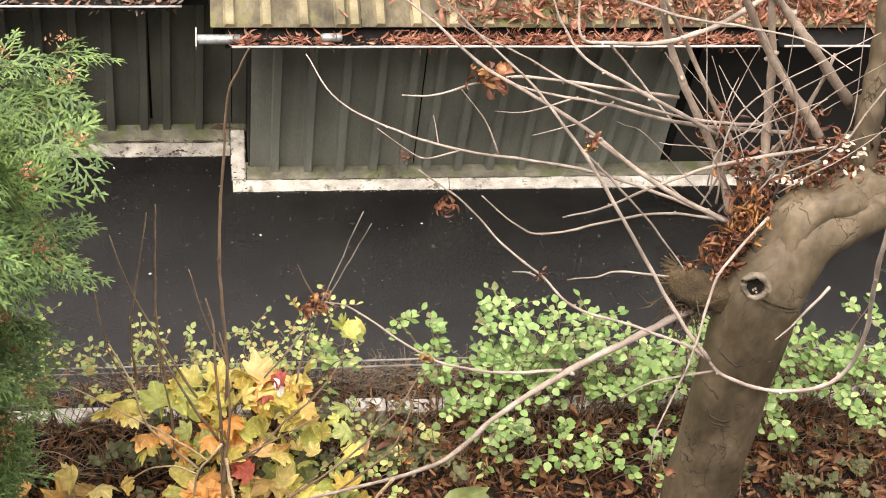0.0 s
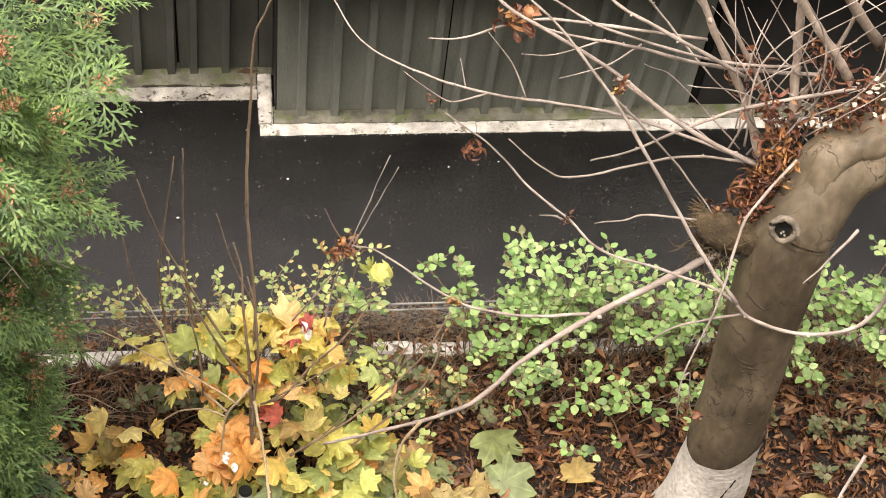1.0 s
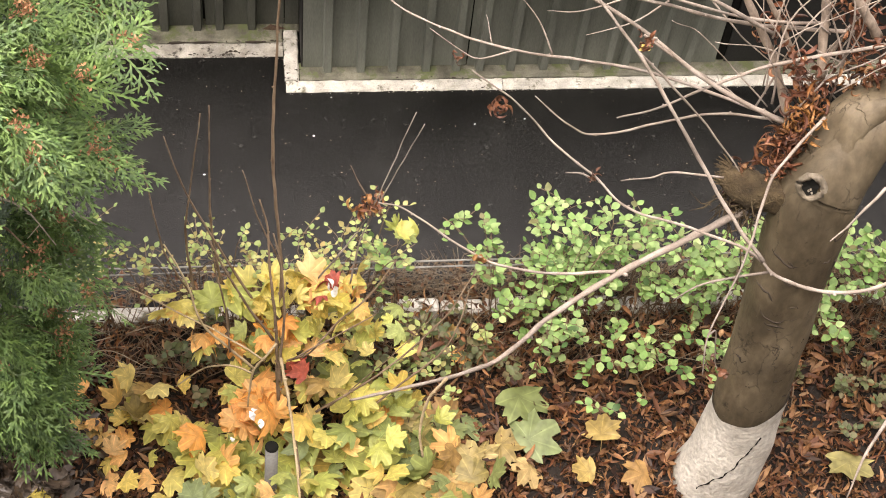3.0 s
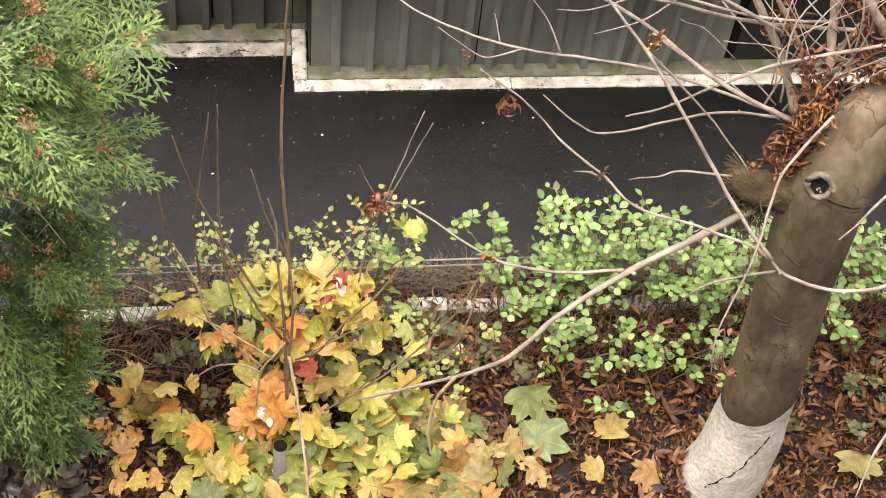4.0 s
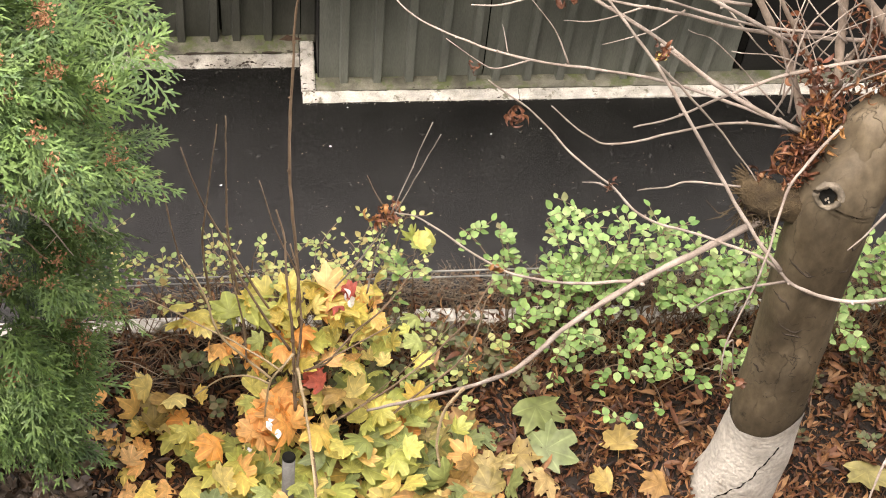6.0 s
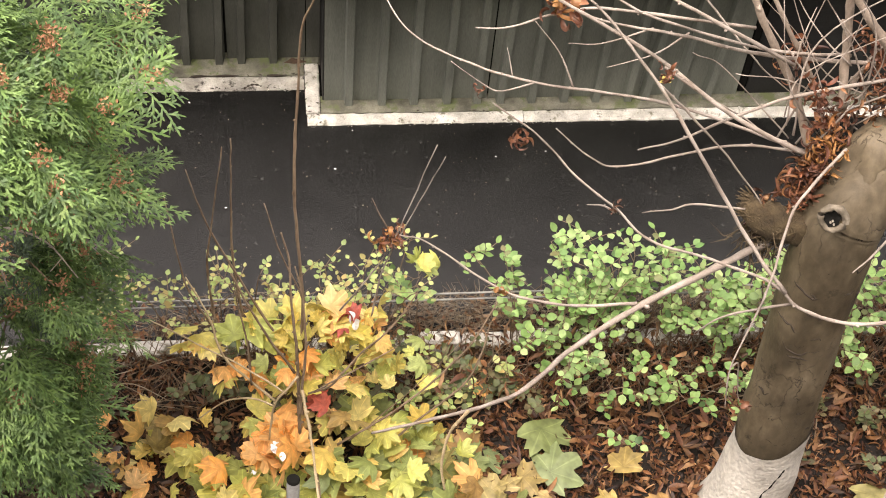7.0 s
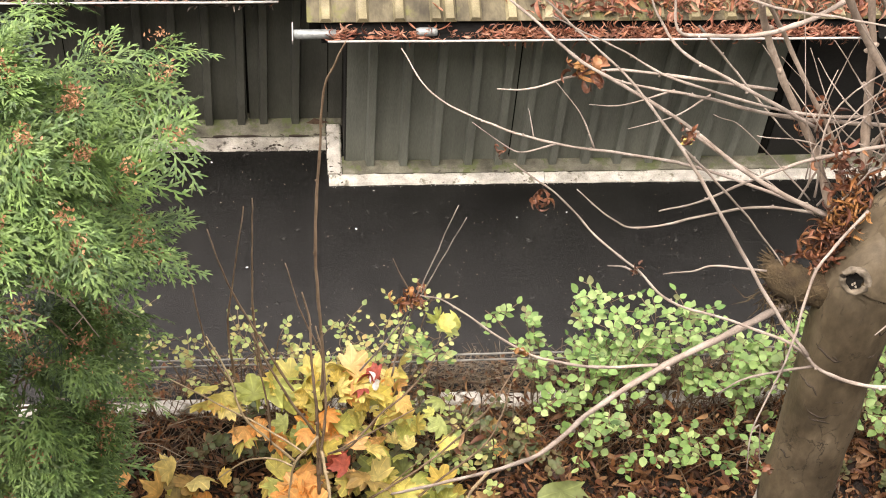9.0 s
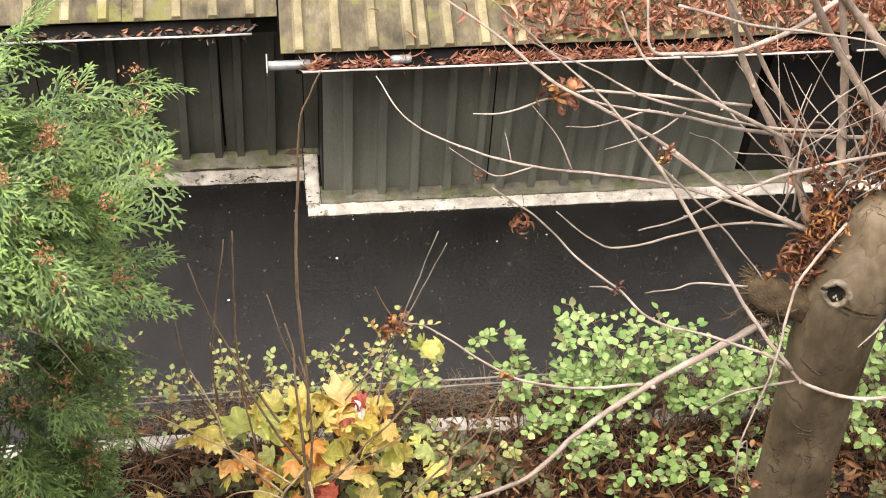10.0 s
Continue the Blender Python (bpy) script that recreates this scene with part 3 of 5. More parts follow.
SLOPE_R = 0.16
EAVE_Y, EAVE_Z = -0.090, 1.300
edges = (-0.112, 0.60, 1.31, 2.02, 2.73, 3.44, 4.15, 4.86)
for k in range(len(edges) - 1):
    ribs = [edges[k] + 0.089 + 0.1745 * i for i in range(4)]
    if k == 0:
        ribs.append(0.565)
    roof_sheet(edges[k], edges[k + 1] - 0.002, ribs, EAVE_Y, 2.7, EAVE_Z + 0.003 * (k % 2), SLOPE_R, garage)
# fascia and soffit are black to carry the shade under the eave
part("fascia", Soup().box(-0.10, 4.86, -0.055, -0.035, 1.16, 1.292), BLACK, garage, "fascia board with the eave shade as its black colour")
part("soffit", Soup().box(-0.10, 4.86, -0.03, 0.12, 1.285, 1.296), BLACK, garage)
g = gutter(-0.175, 2.62, LIP_Y, LIP_Z, 0.125, garage)
v, f = tube([Vector((0.405 + 0.10 * i / 6, -0.122, 1.262)) for i in range(7)], [0.017, 0.022, 0.022, 0.022, 0.022, 0.022, 0.017], 14)
part("gutter_strap", Soup().add(v, f), BRIGHT_ZINC, g, "bright zinc gutter sleeve", smooth=True)
gutter(2.66, 4.9, LIP_Y - 0.01, LIP_Z + 0.01, 0.125, garage, end=False)

LLIP_Y, LLIP_Z = 0.100, 1.250
garage_2 = tagged(new("garage"), "set-back grey corrugated steel garage under a mossy ribbed roof", "garage")
rib_sheet(0.006, 0.080, [], 0.016, 1.30, 0.472, SETBACK_STEEL, garage_2)
rib_sheet(-0.422, 0.000, [-0.346, -0.174], 0.016, 1.30, 0.475, SETBACK_STEEL, garage_2, lean=0.018)
rib_sheet(-1.36, -0.434, [-1.160, -0.985, -0.812, -0.642, -0.466], 0.016, 1.30, 0.472, SETBACK_STEEL, garage_2, bent=(-0.466, 0.40), lean=0.018)
rib_sheet(-2.24, -1.366, [-2.05, -1.876, -1.702, -1.528], 0.016, 1.30, 0.475, SETBACK_STEEL, garage_2)
rib_sheet(-4.0, -2.246, [-2.40 - 0.174 * i for i in range(9)], 0.016, 1.30, 0.472, SETBACK_STEEL, garage_2)
# added black backing, so the gaps here are dark too
part("dark_backing", Soup().box(-4.0, 0.084, 0.52, 0.56, 0.0, 1.30), BLACK, garage_2)
edges = (-3.66, -2.96, -2.26, -1.56, -0.86, -0.118)
for k in range(5):
    ribs = [edges[k] + 0.084 + 0.1755 * i for i in range(4)]
    roof_sheet(edges[k], edges[k + 1] - 0.002, ribs, 0.182, 2.7, 1.285 + 0.003 * (k % 2), 0.15, garage_2)
# the set-back eave's shade, again as black boards
part("fascia", Soup().box(-3.66, -0.12, 0.225, 0.245, 1.14, 1.277), BLACK, garage_2, "fascia board with the eave shade as its black colour")
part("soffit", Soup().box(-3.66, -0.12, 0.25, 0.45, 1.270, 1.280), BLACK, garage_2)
gutter(-3.7, -0.245, LLIP_Y, LLIP_Z, 0.11, garage_2, end=False)

for shed, x0, x1, y0, top in ((garage, 0.10, 4.84, 0.25, 1.34), (garage_2, -3.62, 0.08, 0.57, 1.33)):
    part("back_wall", Soup().box(x0, x1, 2.60, 2.64, 0.0, top + 0.28), DARK_STEEL, shed)
    part("end_wall", Soup().add([(x, y, z) for x in ((x1 - 0.03, x1) if x0 > 0 else (x0, x0 + 0.03)) for y, z in ((y0, 0.0), (2.598, 0.0), (2.598, top + 0.28), (y0, top - 0.05))], [(0, 1, 2, 3), (7, 6, 5, 4), (0, 4, 5, 1), (1, 5, 6, 2), (2, 6, 7, 3), (3, 7, 4, 0)]), DARK_STEEL, shed)

# ---- low edging and rail along the garden ----
edging = tagged(new("edging"), "row of worn white-painted edging stones", "edging", kind="structure")
x = -3.0
while x < 4.6:
    w = rng.uniform(0.18, 0.34)
    q = bevelled(Soup().box(x, x + w - 0.012, -1.505 + rng.uniform(-0.01, 0.01), -1.425, -0.02, 0.140 + rng.uniform(-0.02, 0.015)), 0.012, 1)
    part("edging_stone", q, EDGE_PAINT, edging)
    x += w
rail = tagged(new("low_fence"), "low galvanised rail fence at the garden edge", "fence")
for yy, zz in ((-1.415, 0.445), (-1.415, 0.395)):
    pts = [Vector((-3 + 7.6 * i / 40, yy + 0.004 * noise.noise(Vector((i * 0.5, zz * 9, 0))), zz + 0.006 * noise.noise(Vector((i * 0.4, 0, zz * 7))))) for i in range(41)]
    v, f = tube(pts, [0.005] * 41, 6)
    part("rail", Soup().add(v, f), RAIL, rail, smooth=True)
for px in (-2.4, -1.25, 0.02, 2.10, 3.7):
    v, f = tube([Vector((px, -1.44, -0.02)), Vector((px, -1.44, 0.2)), Vector((px + 0.004, -1.44, 0.44))], [0.008] * 3, 8)
    part("post", Soup().add(v, f), RAIL, rail)
post = tagged(new("stake"), "grey pipe stake with a black cap beside the sapling", "stake")
v, f = tube([Vector((-0.150, -2.54, 0.03)), Vector((-0.142, -2.50, 0.33)), Vector((-0.134, -2.44, 0.58))], [0.028] * 3, 14)
part("pipe", Soup().add(v, f), PIPE, post, smooth=True)
v, f = tube([Vector((-0.134, -2.44, 0.58)), Vector((-0.1335, -2.439, 0.588)), Vector((-0.133, -2.438, 0.594))], [0.029, 0.029, 0.024], 14)
part("cap", Soup().add(v, f), BLACK, post, "black cap")

# ---- horse chestnut tree ----
tree = tagged(new("chestnut_tree"), "pollarded horse chestnut with a whitewashed trunk foot and long bare shoots", "tree")


def round_limb(points, radii, sides, rough, seed, steps=6):
    pts = spline(points, steps)
    rr = np.interp(np.linspace(0, 1, len(pts)), np.linspace(0, 1, len(radii)), radii)
    return tube(pts, [float(r) for r in rr], sides, rough, seed)


TRUNK = [(1.865, -2.405, 0.0), (1.895, -2.395, 0.2), (1.925, -2.36, 0.5), (1.930, -2.32, 0.8), (1.938, -2.25, 1.3), (1.936, -2.205, 1.7), (1.958, -2.17, 1.98), (2.068, -2.10, 2.165), (2.20, -2.06, 2.235), (2.36, -2.01, 2.27)]
TRUNK_R = [0.195, 0.172, 0.157, 0.152, 0.153, 0.156, 0.150, 0.122, 0.106, 0.095]
TRUNK_P = spline(TRUNK, 16)
TRUNK_R = [float(r) for r in np.interp(np.linspace(0, 1, len(TRUNK_P)), np.linspace(0, 1, len(TRUNK_R)), TRUNK_R)]
v, f = tube(TRUNK_P, TRUNK_R, 40, 0.065, 2)
part("trunk", Soup().add(v, f), BARK, tree, "grey-brown bark with dark scars", smooth=True)
n, SIDES = 40, 40
rings = [tube(TRUNK_P[:62], [r + 0.005 for r in TRUNK_R[:62]], SIDES, 0.065, 2)[0][SIDES * k:SIDES * (k + 1)] for k in range(60)]
v = []
tops = []
for k in range(SIDES):
    a = math.atan2(rings[38][k].y - TRUNK_P[38].y, rings[38][k].x - TRUNK_P[38].x)
    line = 0.735 + 0.08 * math.cos(a) + 0.02 * math.sin(a) + 0.010 * noise.noise(Vector((3 * math.cos(a), 3 * math.sin(a), 0))) + 0.006 * noise.noise(Vector((14 * math.cos(a), 14 * math.sin(a), 0)))
    tops.append(min(59, max(20, np.interp(line, [rings[j][k].z for j in range(60)], range(60)))))
for i in range(n):
    for k in range(SIDES):
        w = tops[k] * i / (n - 1)
        j = min(58, int(w))
        v.append(rings[j][k].lerp(rings[j + 1][k], w - j))
f = [(i * SIDES + k, i * SIDES + (k + 1) % SIDES, (i + 1) * SIDES + (k + 1) % SIDES, (i + 1) * SIDES + k) for i in range(n - 1) for k in range(SIDES)]
wash = part("whitewash", Soup().add(v, f), LIMEWASH, tree, "chalky white lime coat on the trunk foot", smooth=True)
wv, _ = tube(TRUNK_P[:n + 1], [r + 0.0065 for r in TRUNK_R[:n + 1]], 40, 0.065, 2)
axis0 = TRUNK_P[16]
pts = []
for i in range(25):
    t = i / 24
    z = 0.67 - 0.50 * t + 0.008 * math.sin(i * 2.3)
    a = radians(-46 - 98 * t + 4 * math.sin(i * 1.7))
    pts.append(min(wv, key=lambda c: (c.z - z) ** 2 + 0.04 * (1 - math.cos(math.atan2(c.y - axis0.y, c.x - axis0.x) - a))))
pts = [pts[0]] + [c for k, c in enumerate(pts[1:]) if (c - pts[k]).length > 0.004]
for _ in range(3):
    pts = [0.5 * (pts[k] + pts[k + 1]) for k in range(len(pts) - 1)]
pts = spline(pts, 3)
v, f = tube(pts, [0.0026 + 0.0022 * math.sin(k * 0.9) * math.cos(k * 0.37) for k in range(len(pts))], 5)
part("crack", Soup().add(v, f), BLACK, wash, "dark crack running round the lime coat")

# the open knot hole with its rolled collar
KN = Vector((1.829, -2.315, 2.165))
face = Vector((-0.42, -0.80, 0.42)).normalized()
q1 = face.cross(Vector((0, 0, 1))).normalized()
q2 = face.cross(q1)
ringp = [KN + 0.042 * ((1 + 0.10 * math.sin(2.1 * math.pi * (k % 20) / 10 + 1)) * math.cos(2 * math.pi * k / 20) * q1 + 1.12 * math.sin(2 * math.pi * k / 20) * q2 - 0.12 * face * (1 + math.cos(2 * math.pi * k / 20 - 2))) for k in range(21)]
v, f = tube(ringp, [0.0135 + 0.005 * noise.noise(Vector((math.cos(0.314 * k) * 2, math.sin(0.314 * k) * 2, 0))) for k in range(21)], 10)
collar = part("knot_collar", Soup().add(v, f), PALE_BARK, tree, "rolled bark collar round a knot hole", smooth=True)
q = Soup()
q.add([KN - face * 0.03] + [KN - face * 0.004 + (0.040 * math.cos(2 * math.pi * k / 16)) * q1 + (0.044 * math.sin(2 * math.pi * k / 16)) * q2 for k in range(16)], [(0, 1 + k, 1 + (k + 1) % 16) for k in range(16)])
part("knot_wood", q, ROTTEN, collar, "dark rotten wood inside the knot")
# pale slivers modelled for the bright glint in the hole
for du, dv in ((-0.010, 0.024), (0.004, 0.020), (-0.002, 0.012)):
    q = Soup().add(*blade(0.016, 0.010, 0.9, 0.4, 0.9, 3), Matrix.Translation(KN + 0.001 * face + du * q1 + dv * q2) @ face.to_track_quat("Z", "Y").to_matrix().to_4x4())
    part("knot_chip", q, WOOD, collar, "pale sliver standing for the glint in the knot")
# shallow black disc: the hole's depth shade as colour
q = Soup()
q.add([KN - face * 0.012 + 0.008 * q1] + [KN - face * 0.001 + q1 * 0.004 + ((0.031 + 0.005 * math.sin(3 * k)) * math.cos(2 * math.pi * k / 12)) * q1 + ((0.033 + 0.005 * math.cos(2 * k)) * math.sin(2 * math.pi * k / 12)) * q2 for k in range(12)], [(0, 1 + k, 1 + (k + 1) % 12) for k in range(12)])
part("knot_hollow", q, BLACK, collar, "black disc with the shade of the knot hollow")

# creases and scars in the bark


def crease(z, a0, a1, width, dip=0.0):
    pts = []
    for i in range(13):
        t = i / 12
        a = radians(a0 + (a1 - a0) * t)
        zz = z + dip * math.sin(math.pi * t) + 0.022 * noise.noise(Vector((i * 0.45, z * 9, 0)))
        k = min(range(len(TRUNK_P)), key=lambda m: abs(TRUNK_P[m].z - zz))
        d = Vector((math.cos(a), math.sin(a), 0))
        at = (Vector((TRUNK_P[k].x, TRUNK_P[k].y, 0.5 * TRUNK_P[k].z)) + d * 0.16) * 9 + Vector((2, 2, 0))
        r = TRUNK_R[k] * (1 + 0.065 * (noise.noise(at) + 0.22 * noise.noise(at * 4)))
        c = TRUNK_P[k] + d * (r - 0.4 * width)
        pts.append(Vector((c.x, c.y, zz)))
    v, f = tube(pts, [width * (0.25 + 0.75 * math.sin(math.pi * i / 12)) for i in range(13)], 6)
    part("bark_crease", Soup().add(v, f), SCAR, tree)


for z, a0, a1, w, d in ((1.72, -165, -95, 0.007, -0.02), (1.60, -120, -70, 0.005, -0.015), (1.48, -170, -120, 0.006, 0.015), (1.40, -150, -80, 0.007, -0.025), (1.33, -135, -95, 0.006, 0.01), (1.22, -110, -60, 0.004, -0.01), (1.05, -165, -140, 0.005, 0.0), (0.93, -140, -120, 0.004, 0.0), (0.80, -120, -85, 0.004, -0.01), (1.86, -80, -40, 0.006, -0.02), (2.02, -150, -135, 0.009, 0.02), (1.62, -48, -40, 0.010, 0.06)):
    crease(z, a0, a1, w, d)
for a, z, wide, w, d in [(rng.uniform(-170, -40), rng.uniform(0.70, 2.08), rng.uniform(8, 30), rng.uniform(0.002, 0.0045), rng.gauss(0, 0.02)) for _ in range(18)]:
    crease(z, a, a + wide, w, d)

# broken stub
v, f = round_limb([(1.88, -2.16, 1.88), (1.74, -2.15, 1.92), (1.63, -2.125, 1.965), (1.575, -2.10, 1.99)], [0.085, 0.070, 0.060, 0.035], 16, 0.5, 7, 5)
stub = part("stub", Soup().add(v, f), ROTTEN, tree, "broken rotten branch stub", smooth=True)
q = Soup()
for i in range(26):
    a = rng.uniform(0, 6.28)
    b = Vector((1.60, -2.11, 1.98)) + 0.04 * Vector((0.3 * math.cos(a), math.cos(a), math.sin(a)))
    v, f = tube([b, b + Vector((-0.05, 0.01, 0.015)) + Vector([rng.uniform(-0.02, 0.02) for _ in range(3)])], [0.007, 0.002], 4)
    q.add(v, f)
part("splinter", q, ROTTEN, stub, "ragged splinters of broken wood")
q = Soup()
for i in range(130):
    b = Vector((1.66, -2.15, 1.88)) + Vector([rng.gauss(0, 0.045) for _ in range(3)])
    e = b + Vector((rng.gauss(0, 0.04), rng.gauss(-0.01, 0.03), rng.gauss(-0.05, 0.05)))
    v, f = tube([b, (b + e) / 2 + Vector([rng.gauss(0, 0.012) for _ in range(3)]), e], [0.003, 0.003, 0.001], 4)
    q.add(v, f)
part("fibre", q, ROTTEN, stub, "dark fibres hanging below the stub")


def branch(points, radius, mat=None, name="shoot", parent=None, tip=0.35, sides=7):
    """A bare shoot with slight kinks and buds, thickest at its last or first point."""
    pts = spline(points, 7)
    n = len(pts)
    sd = points[0][0] * 13 + points[0][2] * 7
    pts = [p + 0.004 * noise.noise_vector(p * 11 + Vector((sd, 0, 0))) for p in pts]
    rr = [radius * (tip + (1 - tip) * i / (n - 1)) * (1 + 0.10 * math.sin(i * 1.9 + sd)) for i in range(n)]
    v, f = tube(pts, rr, sides)
    q = Soup().add(v, f)
    for i in range(3, n - 2, 5):
        d = noise.noise_vector(pts[i] * 31).normalized()
        v, f = tube([pts[i], pts[i] + d * rr[i] * 1.6, pts[i] + d * rr[i] * 2.3], [rr[i] * 0.7, rr[i] * 0.8, rr[i] * 0.2], 5)
        q.add(v, f)
    return part(name, q, mat or TWIG, parent or tree, smooth=True)


def shoot(points, radius):
    return branch(points, radius)


def limb(points, radius):
    return branch(points[::-1], radius, LIMB_BARK, "limb", tip=0.6, sides=10)


branch([(2.261, -1.624, 3.05), (2.285, -1.711, 2.80), (2.281, -1.812, 2.55), (2.29, -1.90, 2.35), (2.30, -1.97, 2.22)], 0.058, BARK, "limb", tip=0.7, sides=14)
v, f = round_limb([(1.97, -2.12, 2.08), (2.045, -2.06, 2.22), (2.16, -2.02, 2.30), (2.32, -2.0, 2.30), (2.48, -2.0, 2.27)], [0.115, 0.108, 0.10, 0.092, 0.07], 32, 0.30, 5, 8)
part("burl", Soup().add(v, f), BARK, tree, "lumpy bark-covered burl on the pollard head", smooth=True)
shoot([(0.232, -1.303, 2.35), (0.346, -1.499, 2.30), (0.562, -1.610, 2.25), (0.802, -1.683, 2.22), (1.317, -1.790, 2.20), (1.816, -1.968, 2.12)], 0.007)
shoot([(0.482, -1.642, 2.30), (0.593, -1.715, 2.26), (0.677, -1.733, 2.23), (0.802, -1.683, 2.22)], 0.004)
shoot([(0.782, -1.574, 2.45), (0.888, -1.621, 2.32), (0.943, -1.706, 2.22)], 0.004)
shoot([(0.698, -1.577, 2.30), (0.719, -1.659, 2.23)], 0.003)
shoot([(0.542, -1.760, 2.60), (0.662, -1.740, 2.58), (0.812, -1.686, 2.58), (1.022, -1.624, 2.55), (1.608, -1.635, 2.45)], 0.007)
shoot([(0.409, -1.550, 3.00), (0.617, -1.671, 2.90), (0.814, -1.818, 2.80), (1.155, -1.897, 2.60), (1.454, -2.006, 2.40), (1.800, -2.006, 2.15)], 0.01)
shoot([(0.564, -1.681, 3.10), (0.756, -1.780, 2.95), (0.939, -1.928, 2.85), (1.067, -2.057, 2.75), (1.204, -2.178, 2.60), (1.486, -2.418, 2.20), (1.629, -2.555, 2.05)], 0.008)
shoot([(0.903, -1.848, 2.75), (1.048, -1.854, 2.70), (1.257, -1.854, 2.65), (1.602, -1.816, 2.50), (2.081, -1.780, 2.40)], 0.009)
shoot([(0.702, -1.750, 2.95), (0.955, -1.826, 2.85), (1.141, -1.861, 2.75), (1.588, -1.834, 2.55), (1.939, -1.781, 2.45)], 0.007)
shoot([(1.009, -1.787, 3.10), (1.055, -1.821, 3.00), (1.137, -1.873, 2.90), (1.304, -1.905, 2.80), (1.696, -1.864, 2.50)], 0.008)
shoot([(1.084, -1.803, 3.20), (1.093, -1.915, 3.05), (1.196, -1.896, 3.00), (1.410, -1.843, 2.95), (1.650, -1.706, 2.90), (1.923, -1.477, 2.85)], 0.011)
shoot([(1.010, -1.865, 2.50), (1.185, -1.806, 2.50), (1.324, -1.749, 2.55)], 0.004)
shoot([(0.884, -1.747, 2.50), (1.007, -1.751, 2.50), (1.192, -1.727, 2.55)], 0.004)
shoot([(1.178, -1.920, 2.10), (1.306, -1.962, 2.20), (1.490, -1.979, 2.35), (1.680, -1.977, 2.45), (2.101, -1.929, 2.50)], 0.008)
shoot([(0.839, -1.977, 2.30), (0.976, -2.036, 2.20), (1.108, -2.038, 2.15), (1.520, -1.927, 2.12), (1.804, -1.942, 2.10)], 0.006)
shoot([(0.636, -1.762, 2.20), (0.808, -1.840, 2.10), (0.947, -1.953, 2.00), (1.089, -2.074, 1.95), (1.210, -2.192, 1.90), (1.432, -2.290, 1.90), (1.611, -2.481, 2.00), (1.648, -2.649, 2.10), (1.748, -2.784, 2.20), (1.896, -2.83, 2.266), (1.985, -2.83, 2.375), (1.98, -2.83, 2.621), (1.919, -2.83, 2.927), (1.874, -2.83, 3.286)], 0.009)
shoot([(0.981, -2.081, 1.98), (1.045, -2.073, 1.96), (1.090, -2.101, 1.95)], 0.005)
shoot([(1.175, -2.142, 2.00), (1.283, -2.144, 2.02), (1.372, -2.122, 2.02), (1.568, -2.136, 2.00)], 0.005)
shoot([(0.176, -2.521, 1.10), (0.480, -2.541, 1.25), (0.732, -2.539, 1.40), (0.946, -2.436, 1.55), (1.198, -2.350, 1.70), (1.478, -2.259, 1.80), (1.679, -2.182, 1.85)], 0.016)
shoot([(0.278, -2.141, 1.90), (0.391, -2.107, 1.80), (0.585, -2.200, 1.70), (0.735, -2.262, 1.65), (0.948, -2.313, 1.65), (1.177, -2.344, 1.70)], 0.007)
branch([(0.468, -2.682, 0.9), (0.453, -2.643, 0.98), (0.457, -2.604, 1.08), (0.489, -2.572, 1.2), (0.541, -2.571, 1.32)], 0.007, STALK, tip=0.7)
shoot([(1.436, -2.813, 1.70), (1.440, -2.732, 1.85), (1.523, -2.614, 2.00), (1.582, -2.513, 2.10), (1.686, -2.287, 2.20), (1.911, -2.058, 2.25)], 0.0065)
shoot([(1.320, -2.609, 1.90), (1.436, -2.577, 1.95), (1.650, -2.598, 2.05)], 0.006)
shoot([(1.791, -2.648, 2.30), (1.867, -2.603, 2.35), (1.998, -2.498, 2.40)], 0.006)
shoot([(2.053, -3.093, 1.20), (2.119, -2.974, 1.30), (2.234, -2.837, 1.40)], 0.008)
limb([(1.836, -1.967, 2.10), (1.732, -1.841, 2.35), (1.589, -1.784, 2.60), (1.469, -1.744, 2.85), (1.401, -1.754, 3.05), (1.356, -1.748, 3.20)], 0.017)
limb([(1.880, -1.900, 2.15), (1.817, -1.846, 2.35), (1.672, -1.788, 2.60), (1.529, -1.747, 2.85), (1.394, -1.793, 3.10), (1.360, -1.776, 3.20)], 0.011)
limb([(1.933, -1.877, 2.25), (1.899, -1.782, 2.55), (1.857, -1.742, 2.80), (1.787, -1.687, 3.10)], 0.019)
limb([(2.106, -1.841, 2.45), (2.006, -1.836, 2.60), (1.853, -1.798, 2.80), (1.703, -1.769, 3.05), (1.617, -1.789, 3.20)], 0.02)
limb([(2.243, -1.725, 2.50), (2.013, -1.722, 2.80), (1.884, -1.700, 2.95), (1.765, -1.714, 3.10)], 0.022)
limb([(1.919, -1.905, 2.12), (1.967, -1.810, 2.30), (2.066, -1.744, 2.50), (2.145, -1.656, 2.70)], 0.012)
shoot([(2.074, -1.938, 2.90), (1.927, -1.843, 2.95), (1.700, -1.827, 3.00), (1.474, -1.827, 3.05), (1.205, -1.769, 3.10)], 0.006)
shoot([(1.879, -1.858, 2.20), (1.675, -1.809, 2.35), (1.561, -1.753, 2.45), (1.406, -1.660, 2.60), (1.252, -1.652, 2.80)], 0.005)
shoot([(1.689, -1.717, 2.70), (1.775, -1.794, 2.60), (1.927, -1.831, 2.45)], 0.004)
shoot([(1.751, -1.777, 2.70), (1.717, -1.819, 2.60), (1.710, -1.846, 2.45)], 0.004)
shoot([(1.685, -2.150, 1.95), (1.494, -2.074, 2.20), (1.317, -2.023, 2.40), (1.158, -2.036, 2.60)], 0.006)
shoot([(1.774, -1.959, 2.10), (1.539, -1.943, 2.30), (1.359, -1.961, 2.45), (1.190, -1.958, 2.60)], 0.005)

